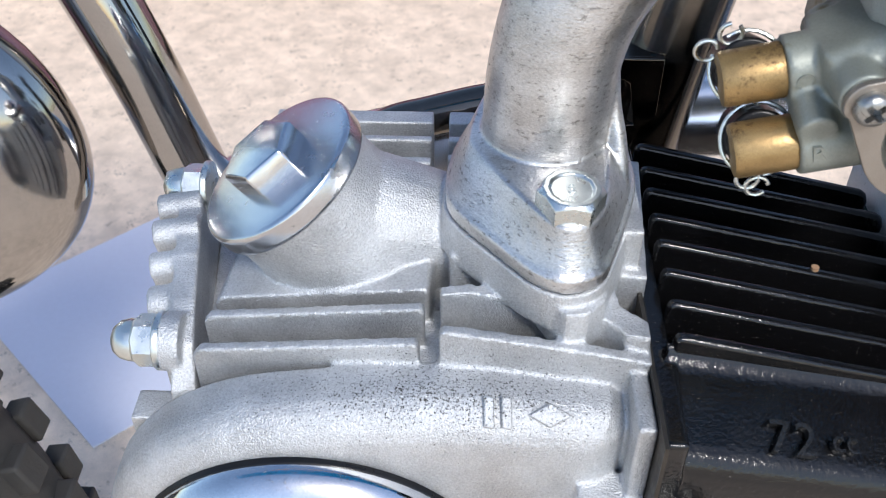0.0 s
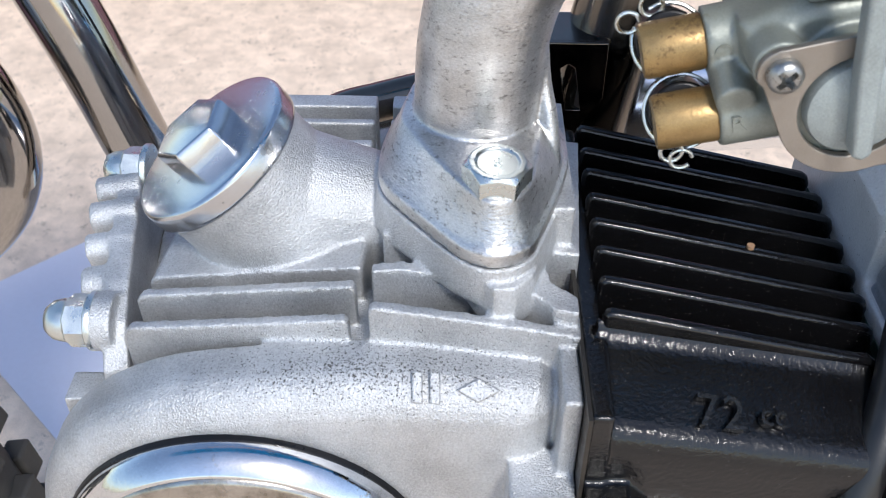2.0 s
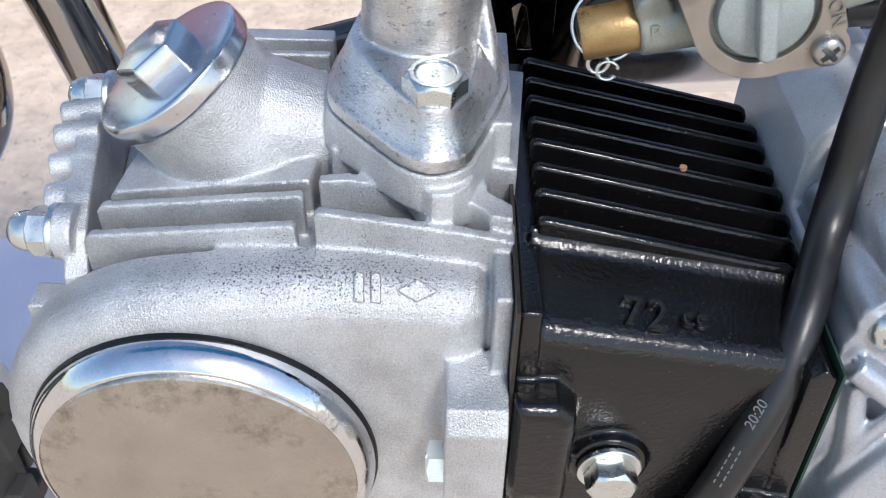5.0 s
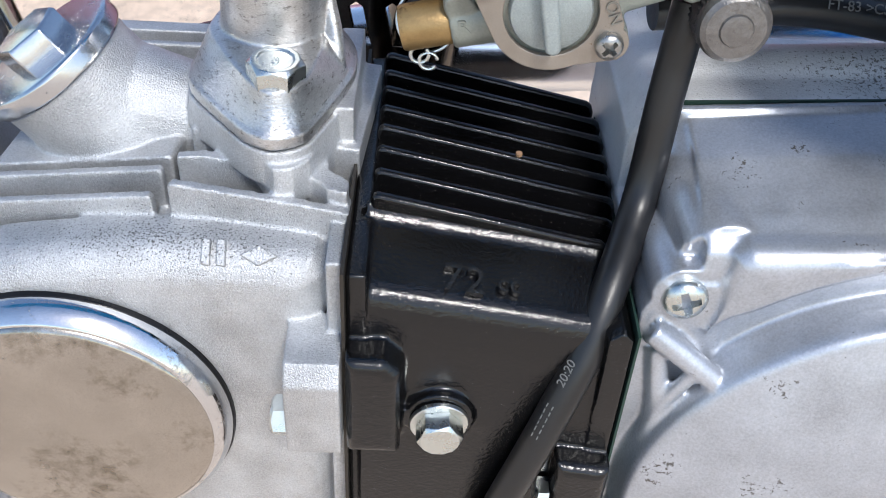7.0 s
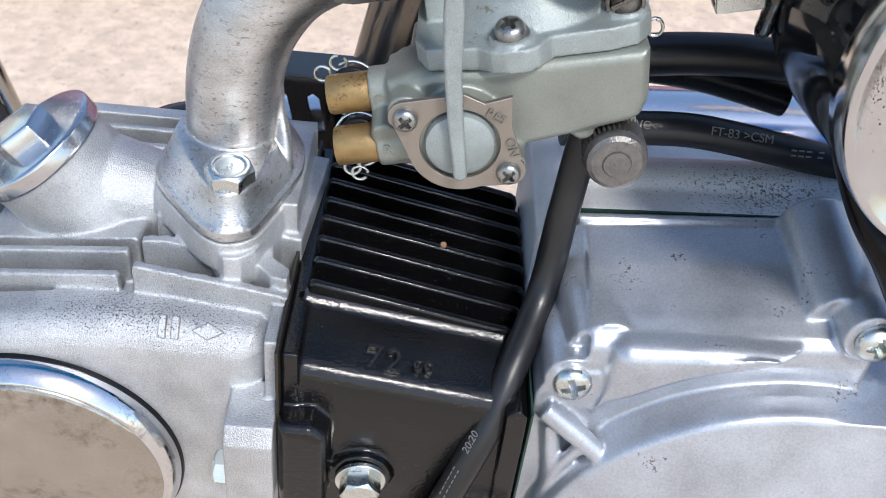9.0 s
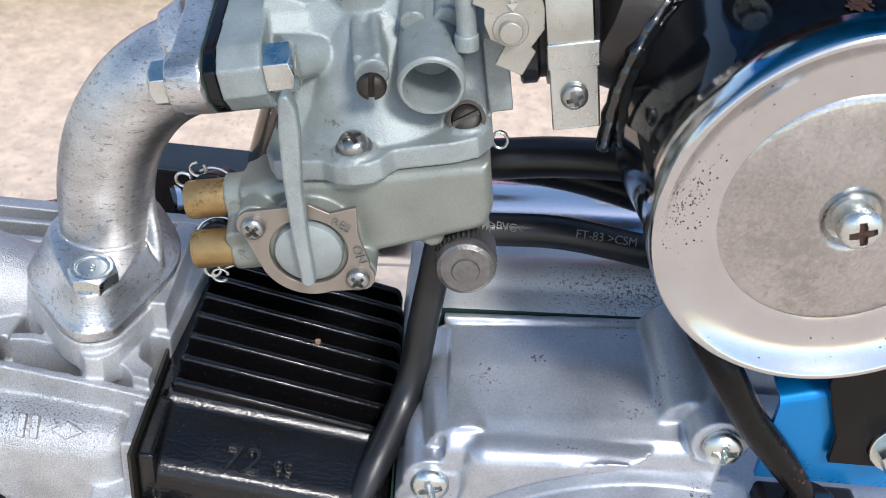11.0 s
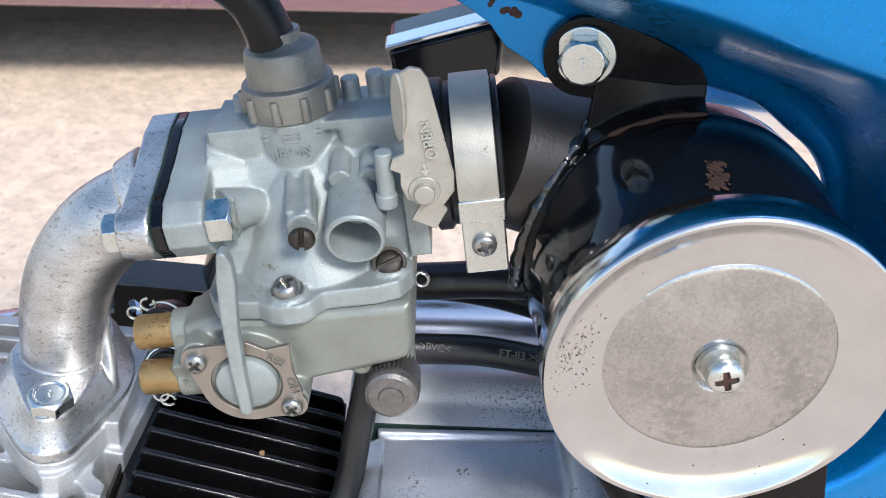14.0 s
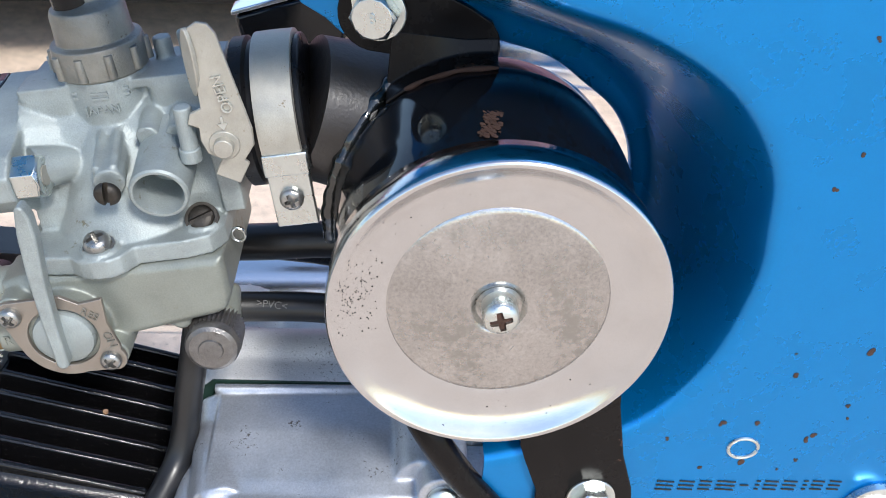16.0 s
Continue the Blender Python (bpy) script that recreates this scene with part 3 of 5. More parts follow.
# -- clutch cover and crankcase --
def clutch_cover():
    bm = bmesh.new()
    prof = [(158, 347.3), (140, 345), (124, 340.2), (119.0, 338.2), (116.6, 335.6), (115.6, 331), (115.8, 225), (158, 225)]
    a = [bm.verts.new(W @ Vector((116, y, z - (3 if z > 300 else 0)))) for y, z in prof]
    b = [bm.verts.new(W @ Vector((189, y, z + (3.2 if z > 300 else 0)))) for y, z in prof]
    bm.faces.new(a), bm.faces.new(b)
    for k in range(len(a)):
        bm.faces.new((a[k], a[(k + 1) % len(a)], b[(k + 1) % len(a)], b[k]))
    prism(bm, [(104.2, 225), (104.2, 316), (108, 325), (124, 325), (124, 225)], 114.6, 158, XZ)
    rod(bm, (113.2, 158, 321.3), (113.2, 115.5, 321.3), 7.6)
    rod(bm, (119, 158, 333), (122, 122, 327), 11)
    rod(bm, (185.8, 158, 346), (185.8, 114.5, 345.3), 7.8)
    rod(bm, (180, 158, 350), (182, 125, 342), 10)
    # ridge along the joint
    rod(bm, (114, 156, 344.5), (190, 157, 349.5), 1.6)
    box(bm, (180, 104, 225), (260, 158, 325))
    # round clutch housing
    m = frame_z((176, 112, 258), (0, -1, 0))
    lathe(bm, [(70, -8), (69, -1.5), (68.3, 0), (68.0, 5.5), (67.4, 7.2), (66.4, 8.0), (62, 9.4), (54, 12.2), (44, 15.2), (30, 18.4), (0.1, 20.5)], m, 128)
    # shelf beside the recessed band
    rounded_prism(bm, [(170, 339), (150, 338), (125, 336.4), (121.8, 334), (120.6, 328), (120.2, 309)] + arc(176, 258, 77, 136, 98, 14), 111.6, 121, 5.0, XZ)
    sweep(bm, [(107, 113.5, 312), (114, 111.5, 307.5), (121, 109.5, 302.5), (127, 107.6, 298)], [3.2, 3.2, 3.0, 2.6])
    sweep(bm, [(110, 114, 306), (113, 112, 280), (109, 112, 240)], [2.6, 2.4, 2.4])
    sweep(bm, [(119, 109.5, 303), (114, 110.5, 291), (111, 111, 276)], [2.0, 1.8, 1.6])
    return part("clutch_cover", bm, CAST_COVER, BIKE, "satin silver aluminium clutch cover with round bulge", voxel=0.0007, soften=4)


cover = clutch_cover()
for at, turn in (((113.2, 115.3, 321.3), 20), ((185.8, 114.3, 345.3), 5)):
    m = frame_z(at, (0, -1, 0.05)) @ Matrix.Rotation(radians(turn), 4, "Z")
    part("screw", pan_head(m, 5.3, 3.4), STEEL, cover, "zinc-plated cross-head screw")
bm = bmesh.new()
prism(bm, [(110, 342.8), (113, 346.0), (191, 350.6), (191, 225), (104, 225)], 158.1, 158.7, XZ)
part("gasket", bm, GREEN, cover, "thin green paper gasket")


def crankcase():
    bm = bmesh.new()
    box(bm, (104, 162, 222), (245, 215, 335))
    rod(bm, (118, 158.8, 331), (118, 214, 331), 14)
    prism(bm, [(104, 222), (104, 330), (110, 343.5), (118, 346), (190, 350), (200, 340), (200, 222)], 158.8, 176, XZ)
    rod(bm, (118, 178, 336), (195, 178, 341), 13)
    box(bm, (103.5, 130, 222), (108, 215, 318))
    return part("crankcase", bm, CAST_ROUGH, BIKE, "grey cast aluminium crankcase", voxel=0.001, soften=5)


crankcase()

# -- intake pipe --
TILT_C = Matrix.Translation((0.085, 0.16, 0.42)) @ Matrix.Rotation(radians(-13), 4, "Y")
C = TILT_C @ Matrix.Scale(0.001, 4)  # carburettor frame: x along the bore, z up, millimetres
CY, CZ = 13.0, 3.0  # the bore's middle
CXZ = C @ Matrix(((1, 0, 0, 0), (0, 0, 1, 0), (0, 1, 0, 0), (0, 0, 0, 1)))
CYZ = C @ Matrix(((0, 0, 1, 0), (1, 0, 0, 0), (0, 1, 0, 0), (0, 0, 0, 1)))


FOOT_TOP = closed([(0.5, 168), (1.2, 163), (5, 155), (11, 145), (15.5, 138.6), (19.3, 136.6), (23.2, 138.4), (26, 142.6), (27.8, 154), (28.6, 166), (28, 177), (24, 187), (18, 195), (12, 196.5), (7.5, 192), (3, 181)])


def intake_pipe():
    bm = bmesh.new()
    rings = [[bm.verts.new(W @ Vector((x, y, z))) for x, y in out] for out, z in ((FOOT, 344.5), (FOOT, 347.6), (offset(FOOT, 0.9), 348.2), (FOOT_TOP, 356.8))]
    for a, b in zip(rings, rings[1:]):
        for k in range(len(a)):
            bm.faces.new((a[k], a[(k + 1) % len(a)], b[(k + 1) % len(a)], b[k]))
    bm.faces.new(rings[0]), bm.faces.new(rings[-1])
    sweep(bm, [(16, 169, 341), (16, 169, 358), (16.8, 169.5, 373), (20.5, 170.5, 387), (29, 171.5, 400), (40, 172.5, 408), (52, 173, 412.5)], [13.4, 13.2, 13, 13, 13, 13.2, 13.6], seg=40)
    sweep(bm, [(31.5, 160, 347), (30.5, 164, 357), (29, 167, 366), (28.4, 169, 378), (29, 169, 388)], [2.2, 2.0, 1.5, 1.1, 0.9])
    flange = [(-14, -3.5), (-18, 1.5), (-18, 8), (-13, 11.8), (4, 15.5), (18, 19), (28, 19.5), (37, 14), (44, 4), (40, -3), (24, -13), (5, -13)]
    prism(bm, flange, -41.5, -33.9, CYZ)
    rod(bm, (-43.2, -11.5, 4.2), (-34.6, -11.5, 4.2), 7.0, 7.6, m=C)
    rod(bm, (-47, 12, 0), (-40, 13, 2), 13.2, 14.5, m=C)
    return part("intake_pipe", bm, POLISHED, BIKE, "curved scratched aluminium intake pipe", voxel=0.0005, soften=3)


pipe = intake_pipe()
bm = bmesh.new()
m = frame_z((19.4, 143.5, 356.2), (0.02, -0.05, 1))
hex_head(bm, m, 11.6, 5, 0, 0, 0, 4.4)
bolt = part("bolt", bm, STEEL, pipe, "zinc-plated hexagon bolt", bevel=0.0002)
bm = letters("8", 3.8, m @ Matrix.Translation((0, 0, 4.6)), 0.25)
part("bolt_mark", bm, STEEL, pipe, "grade mark on a bolt")
bm = bmesh.new()
hex_head(bm, frame_z((11.9, 192, 357), (0, 0, 1)), 10, 5, 0)
part("bolt", bm, STEEL, pipe, "zinc-plated hexagon bolt")
FLG = [(-14, -3.5), (-18, 1.5), (-18.4, 8.4), (-13, 12.3), (4, 15.5), (18, 19), (28, 19.5), (37, 14), (44, 4), (40, -3), (24, -13), (5, -13)]
bm = bmesh.new()
prism(bm, FLG, -33.5, -30.7, CYZ)
part("insulator", bm, BLACK_GLOSS, pipe, "black heat insulator between flanges", bevel=0.0004)
bm = bmesh.new()
prism(bm, FLG, -33.85, -33.5, CYZ)
part("gasket", bm, GREEN, pipe, "thin green gasket")
bm = bmesh.new()
hex_head(bm, C @ Matrix.Translation((-43.2, -11.5, 4.2)) @ Matrix.Rotation(radians(-90), 4, "Y"), 10, 4.6, 0)
part("bolt", bm, STEEL, pipe, "zinc-plated flange bolt head", bevel=0.0002)

# -- carburettor --
def carburettor():
    bm = bmesh.new()
    prism(bm, FLG, -30.6, -20, CYZ)
    rod(bm, (-22, 14, 4), (38, 14, 4), 14.5, m=C)
    rod(bm, (-22, 13, 3), (-9, 14, 3), 18, 14, m=C)
    box(bm, (-20, 7, -8), (34, 28, 22), C)
    box(bm, (-20, 4, 20), (33.5, 17, 22.8), C)
    rounded_prism(bm, [(14.5, 9), (33, 9), (33, 22.7), (14.5, 22.7)], 3.6, 12, 2.5, CXZ)
    rod(bm, (2.4, 12.5, -8), (2.4, 12.5, 24), 11.6, m=C)
    rounded_prism(bm, [(-21, 7), (-6, 9), (-4, 22.4), (-21, 22.4)], 3.8, 16, 3.0, CXZ)
    rod(bm, (2.6, 7.5, 3), (2.4, 11.8, 17), 3.5, 11.3, m=C)
    for x, h in ((18, 29), (25, 30), (30, 29), (-12, 27)):
        rod(bm, (x, 18, 22), (x, 18, h), 2.6, m=C)
    skirt = [[bm.verts.new(C @ Vector((2.6 + r * 1.05 * math.cos(2 * math.pi * k / 48), y + r * math.sin(2 * math.pi * k / 48), z))) for k in range(48)] for y, z, r in ((1.4, -18, 21.5), (2.4, -13.5, 20.2), (6.5, -3, 16.5), (12.5, 11, 12.2))]
    for a, b in zip(skirt, skirt[1:]):
        for k in range(48):
            bm.faces.new((a[k], a[(k + 1) % 48], b[(k + 1) % 48], b[k]))
    bm.faces.new(skirt[0]), bm.faces.new(skirt[-1])
    prism(bm, [(4, 10), (0, 4), (-6, -8), (-7, -17), (34, -17), (34, 10)], -22, 30, CYZ)
    bowl_rim = [(-24, 32), (-24.8, -14), (-22, -20), (-10, -22), (-7, -24.5), (-4, -25.5), (1, -25.5), (4, -24), (7, -20), (21, -19.5), (27, -18), (30.5, -13), (30.5, 32)]
    prism(bm, bowl_rim, -20.6, -14.8, C)
    for x, y in ((-2.2, -19.5), (24.5, -11)):
        rod(bm, (x, y, -18), (x, y, -13.6), 5.2, m=C)
    # pillar of the mixture screw, ears and small bosses
    rod(bm, (2.5, 4, 6.5), (4.3, -15.5, 2.6), 3.9, 4.2, m=C)
    for x in (-2.2, 2.2):
        rod(bm, (2.3 + x, 4, 10.4), (3.9 + x, -14.6, 6.2), 1.3, 1.3, m=C)
    rod(bm, (-18, CY - 20, CZ + 2), (-6, CY - 10, CZ - 2), 6, 4, m=C)
    rod(bm, (27, 8, 3), (37.5, -14, 10.5), 4.5, 3.5, m=C)
    rod(bm, (14.5, 6, 12), (14.5, -6, 10), 3.2, m=C)
    rod(bm, (22.5, 6, 12), (22.5, -6, 10), 3.2, m=C)
    box(bm, (30, -8, -14), (36, 20, 8), C)
    return part("carburetor", bm, ZINC, BIKE, "grey die-cast carburetor with brass fittings", voxel=0.0005, soften=6)


carb = carburettor()
bm = bmesh.new()
spig = C @ Matrix.Translation((18, -21, 0.6)) @ Matrix.Rotation(radians(90 + 9), 4, "X")
lathe(bm, [(6.0, -14), (6.2, -1), (6.6, 0), (7.3, 0), (7.8, -0.6), (7.7, -6), (8.0, -22), (8.4, -30), (6.0, -30), (5.9, -14.2)], spig, 48)
part("spigot", bm, ZINC, carb, "open round vent spigot")
m = C @ Matrix.Translation((4.4, -18.6, 1.7)) @ Matrix.Rotation(radians(90 + 10), 4, "X") @ Matrix.Rotation(radians(80), 4, "Z")
part("screw", pan_head(m, 3.5, 2.4, "slot"), STEEL_DARK, carb, "tarnished slotted mixture screw")
m = C @ Matrix.Translation((-2.2, -19.8, -13.2)) @ Matrix.Rotation(radians(14), 4, "X") @ Matrix.Rotation(radians(30), 4, "Z")
part("screw", pan_head(m, 3.7, 3.2, washer=4.4), STEEL_SCREW, carb, "cross-head float bowl screw with washer")
m = C @ Matrix.Translation((24.6, -12.5, -12.6)) @ Matrix.Rotation(radians(50), 4, "X") @ Matrix.Rotation(radians(20), 4, "Z")
bm = pan_head(m, 3.5, 1.8, "slot")
lathe(bm, [(4.6, -1.5), (4.6, 0.2), (3.7, 0.2), (3.7, -1.5)], m, 32)
part("screw", bm, STEEL_DARK, carb, "dark slotted drain screw")
bm = bmesh.new()
hex_head(bm, C @ Matrix.Translation((-20, -11.5, 5)) @ Matrix.Rotation(radians(90), 4, "Y"), 11, 7, 0, 0, 0, 3.2)
part("nut", bm, STEEL, carb, "zinc-plated flange nut", bevel=0.0002)
bm = bmesh.new()
rod(bm, (-14, -11.5, 5), (-12.9, -11.5, 5), 2.7, m=C)
part("stud", bm, STEEL_DULL, carb, "stud end in the nut")


def ring_cap():
    bm = bmesh.new()
    m = C @ Matrix.Translation((2.4, 12.5, 0))
    lathe(bm, [(11.6, 23.6), (12.2, 24.2), (12.5, 30), (12.2, 32.4), (10.3, 33), (10.0, 40.5), (9.4, 41.8), (7, 42.6), (5.8, 43.5), (5.8, 46)], m, 56)
    cap = part("chamber_cap", bm, ZINC_DULL, carb, "stained ribbed screw cap of the mixing chamber", bevel=0.0003)
    for k in range(10):
        a = radians(36 * k + 8)
        bm = bmesh.new()
        rod(bm, (2.4 + 12.3 * math.cos(a), 12.5 + 12.3 * math.sin(a), 24.6), (2.4 + 12.3 * math.cos(a), 12.5 + 12.3 * math.sin(a), 31), 1.35, 1.25, 10, C)
        part("cap_rib", bm, ZINC_DULL, carb, bevel=0.0003)
    return cap


ring_cap()
# cast marks on the front of the mixing chamber
front = C @ Matrix.Translation((2.6, 0.8, 18.8)) @ Matrix.Rotation(radians(90), 4, "X")
bm = bmesh.new()
for x0, x1 in ((-7.5, -3), (-2, 2.4), (3.4, 7.6)):
    y = 0.14 * max(x0 * x0, x1 * x1) * 0.3
    box(bm, (x0, 0.6, -0.6 - y), (x1, 1.3, 0.45 - y), front @ Matrix.Translation((0, 1.2, 0)))
    box(bm, (x0, -0.9, -0.6 - y), (x1, -0.2, 0.45 - y), front @ Matrix.Translation((0, 1.2, 0)))
part("maker_mark", bm, ZINC, carb, "raised cast mark")
bm = letters("JAPAN", 3.3, front @ Matrix.Translation((0, -2.6, -0.2)), 0.5)
part("lettering", bm, ZINC, carb, "raised cast lettering")


def float_bowl():
    bm = bmesh.new()
    out = [(-22.5, -20.7), (29.5, -20.7), (29, -34), (27, -38.5), (24, -40), (-3, -44), (-10, -48), (-22, -48), (-28, -44), (-29.5, -30), (-27, -22)]
    rounded_prism(bm, [(-4, -20.7), (29.5, -20.7), (29, -34), (27, -38.5), (24, -40), (0, -43.5), (-4, -43)], -19, 28, 3.5, CXZ)
    rounded_prism(bm, out, -21, 10, 3, CXZ)
    rod(bm, (-16.5, 0, -36.4), (-16.5, -26, -36.4), 11.6, m=C)
    rod(bm, (-28.3, 0, -27.5), (-28.3, -26, -27.5), 4.4, m=C)
    rod(bm, (-5.9, 0, -45.2), (-5.9, -26, -45.2), 4.4, m=C)
    rounded_prism(bm, [(-33, -23), (-22, -20), (-22, -46), (-33, -45)], -20, -4, 3, CXZ)
    rod(bm, (-20, -10.5, -29), (-38, -10.5, -29), 6.0, m=C)
    rod(bm, (-20, -17, -40), (-37.6, -17, -40), 6.0, m=C)
    rod(bm, (-34.8, -12, -32.1), (-34.8, -22.5, -35.1), 3.4, m=C)
    rod(bm, (23, -18, -24.5), (23, -20.2, -24.5), 3.2, m=C)
    rod(bm, (13, -14, -41), (13, -19.6, -41), 3.0, m=C)
    rod(bm, (20.5, -2, -43), (20.5, -11.5, -49.5), 6.8, m=C)
    return part("float_bowl", bm, ZINC_BOWL, carb, "oily grey float bowl with fuel valve", voxel=0.00055, soften=4)


float_bowl()
bm = letters("O", 4.2, C @ Matrix.Translation((-35.4, -16.2, -28.8)) @ Matrix.Rotation(radians(90), 4, "X"), 0.4)
part("lettering", bm, ZINC_BOWL, carb, "raised letter O")
bm = letters("R", 4.2, C @ Matrix.Translation((-34.7, -22.8, -39.2)) @ Matrix.Rotation(radians(90), 4, "X"), 0.4)
part("lettering", bm, ZINC_BOWL, carb, "raised letter R")

for y, z, x0, x1 in ((-10.5, -29, -38, -48.7), (-17, -40, -37.6, -48.4)):
    bm = bmesh.new()
    m = C @ Matrix.Translation((x0, y, z)) @ Matrix.Rotation(radians(-90), 4, "Y")
    lathe(bm, [(4.9, 0), (5.0, 0.4), (5.0, 10), (4.7, 10.7), (0.1, 10.8)], m, 36)
    part("fuel_stub", bm, BRASS, carb, "aged brass fuel stub")
    hx, hy, hz = x1 + 5.4, y + 4, z - 1.2
    bm = bmesh.new()
    rod(bm, (hx, hy - 2.5, hz + 1.1), (hx, hy + 9, hz - 4), 5.8, 5.8, 32, C)
    part("rubber_plug", bm, RUBBER, carb, "black rubber plug on the fuel stub", bevel=0.0006)
    bm = bmesh.new()
    up = 1 if z > -30 else -1
    a0 = radians(148 if up > 0 else 255)
    ring = [(hx + 6.5 * math.cos(a0 + k), hy - 0.42 * 6.6 * math.sin(a0 + k) * -1, hz + 6.2 * math.sin(a0 + k)) for k in [0.3 * j for j in range(20)]]
    sweep(bm, ring, 0.42, C, 8, 3)
    for q in (0, 1):
        cx, cz = ring[-q][0] - (1.2 if up > 0 else -0.6) + 1.6 * q, ring[-q][2] + up * 1.7
        curl = [(cx + 2.0 * math.cos(k + 1.5 * q), ring[-q][1] - 1.2 - 0.8 * q, cz + 2.0 * math.sin(k + 1.5 * q)) for k in [0.45 * j for j in range(13)]]
        sweep(bm, curl, 0.42, C, 8, 3)
    part("hose_clip", bm, STEEL, carb, "bent wire spring clip")
bm = bmesh.new()
sweep(bm, [(32 + 1.9 * math.cos(k), -7 - 0.1 * k, -22 + 2.2 * math.sin(k)) for k in [0.45 * j for j in range(18)]], 0.42, C, 8, 3)
part("hose_clip", bm, STEEL, carb, "bent wire spring clip")


def valve_plate():
    m = C @ Matrix(((1, 0, 0, 0), (0, 0, 1, -28.0), (0, 1, 0, 0), (0, 0, 0, 1)))
    bm = bmesh.new()
    out = [(-31.5, -29.5)] + arc(-28.3, -27.5, 4.2, 190, 80, 6) + [(-14, -23), (-9.5, -26), (-3, -25), (-3.8, -33), (-2.4, -41.5)] + arc(-5.9, -45.3, 4.2, 40, -70, 6) + arc(-16.5, -36.5, 12.9, -75, -170, 10)
    prism(bm, out, 0, 1.4, m)
    tool = bmesh.new()
    lathe(tool, [(9.6, -3), (9.6, 4)], m @ Matrix.Translation((-16.6, -36.4, 0)), 40)
    bm = cut(bm, tool)
    return part("valve_plate", bm, PLATE, carb, "stained metal fuel valve retainer plate", bevel=0.0002)


valve_plate()
bm = letters("RES", 3.2, C @ Matrix.Translation((-7.4, -28.3, -29.5)) @ Matrix.Rotation(radians(90), 4, "X") @ Matrix.Rotation(radians(-38), 4, "Z"), 0.2)
part("lettering", bm, ZINC_DULL, carb, "stamped letters")
bm = letters("ON", 3.4, C @ Matrix.Translation((-4.5, -28.3, -38.5)) @ Matrix.Rotation(radians(90), 4, "X") @ Matrix.Rotation(radians(-80), 4, "Z"), 0.2)
part("lettering", bm, ZINC_DULL, carb, "stamped letters")
bm = bmesh.new()
m = C @ Matrix.Translation((-16.6, -26, -36.4)) @ Matrix.Rotation(radians(90), 4, "X")
lathe(bm, [(8.5, 0), (8.5, 1.4), (8.1, 2.4), (6, 3.3), (3, 3.7), (0.1, 3.8)], m, 40)
part("fuel_tap_disc", bm, ZINC, carb, "round disc of the fuel tap")
bm = bmesh.new()
prism(bm, [(-18.9, -42.6), (-17.2, -43.6), (-15.6, -42.6), (-14.9, -30), (-13.6, -16), (-11.2, -2), (-10.8, 4), (-11.6, 7.4), (-12.8, 8.2), (-14.0, 7.0), (-15.6, 0), (-17.2, -12), (-18.4, -28)], -33.2, -29.0, CXZ)
part("fuel_tap_lever", bm, ZINC, carb, "flat grey fuel tap lever turned up", bevel=0.0009)
for x, z in ((-28.3, -27.5), (-5.9, -45.3)):
    m = C @ Matrix.Translation((x, -28, z)) @ Matrix.Rotation(radians(90), 4, "X") @ Matrix.Rotation(radians(35), 4, "Z")
    part("screw", pan_head(m, 3.0, 2.4), STEEL_SCREW, carb, "small cross-head screw")


def knurled_knob():
    bm = bmesh.new()
    m = C @ Matrix.Translation((20.5, -10.4, -50.2)) @ Matrix.Rotation(radians(85), 4, "X")
    n = 38
    rings = []
    for r, z, k in ((6, 0, 0), (7.5, 1, 0.4), (7.7, 9.6, 0.4), (7.7, 10.2, 0.1), (7.8, 10.6, 0), (7.8, 11.8, 0), (7.3, 13.0, 0), (6.2, 13.7, 0), (3.6, 13.9, 0), (3.3, 14.4, 0), (2.6, 14.5, 0)):
        rings.append([bm.verts.new(m @ Vector(((r + (k if i % 2 else -k)) * math.cos(math.pi * i / n), (r + (k if i % 2 else -k)) * math.sin(math.pi * i / n), z))) for i in range(2 * n)])
    for a, b in zip(rings, rings[1:]):
        for i in range(2 * n):
            bm.faces.new((a[i], a[(i + 1) % (2 * n)], b[(i + 1) % (2 * n)], b[i]))
    bm.faces.new(rings[0]), bm.faces.new(rings[-1])
    return part("knurled_knob", bm, KNURL, carb, "worn knurled round drain knob", sharp=25)


knurled_knob()


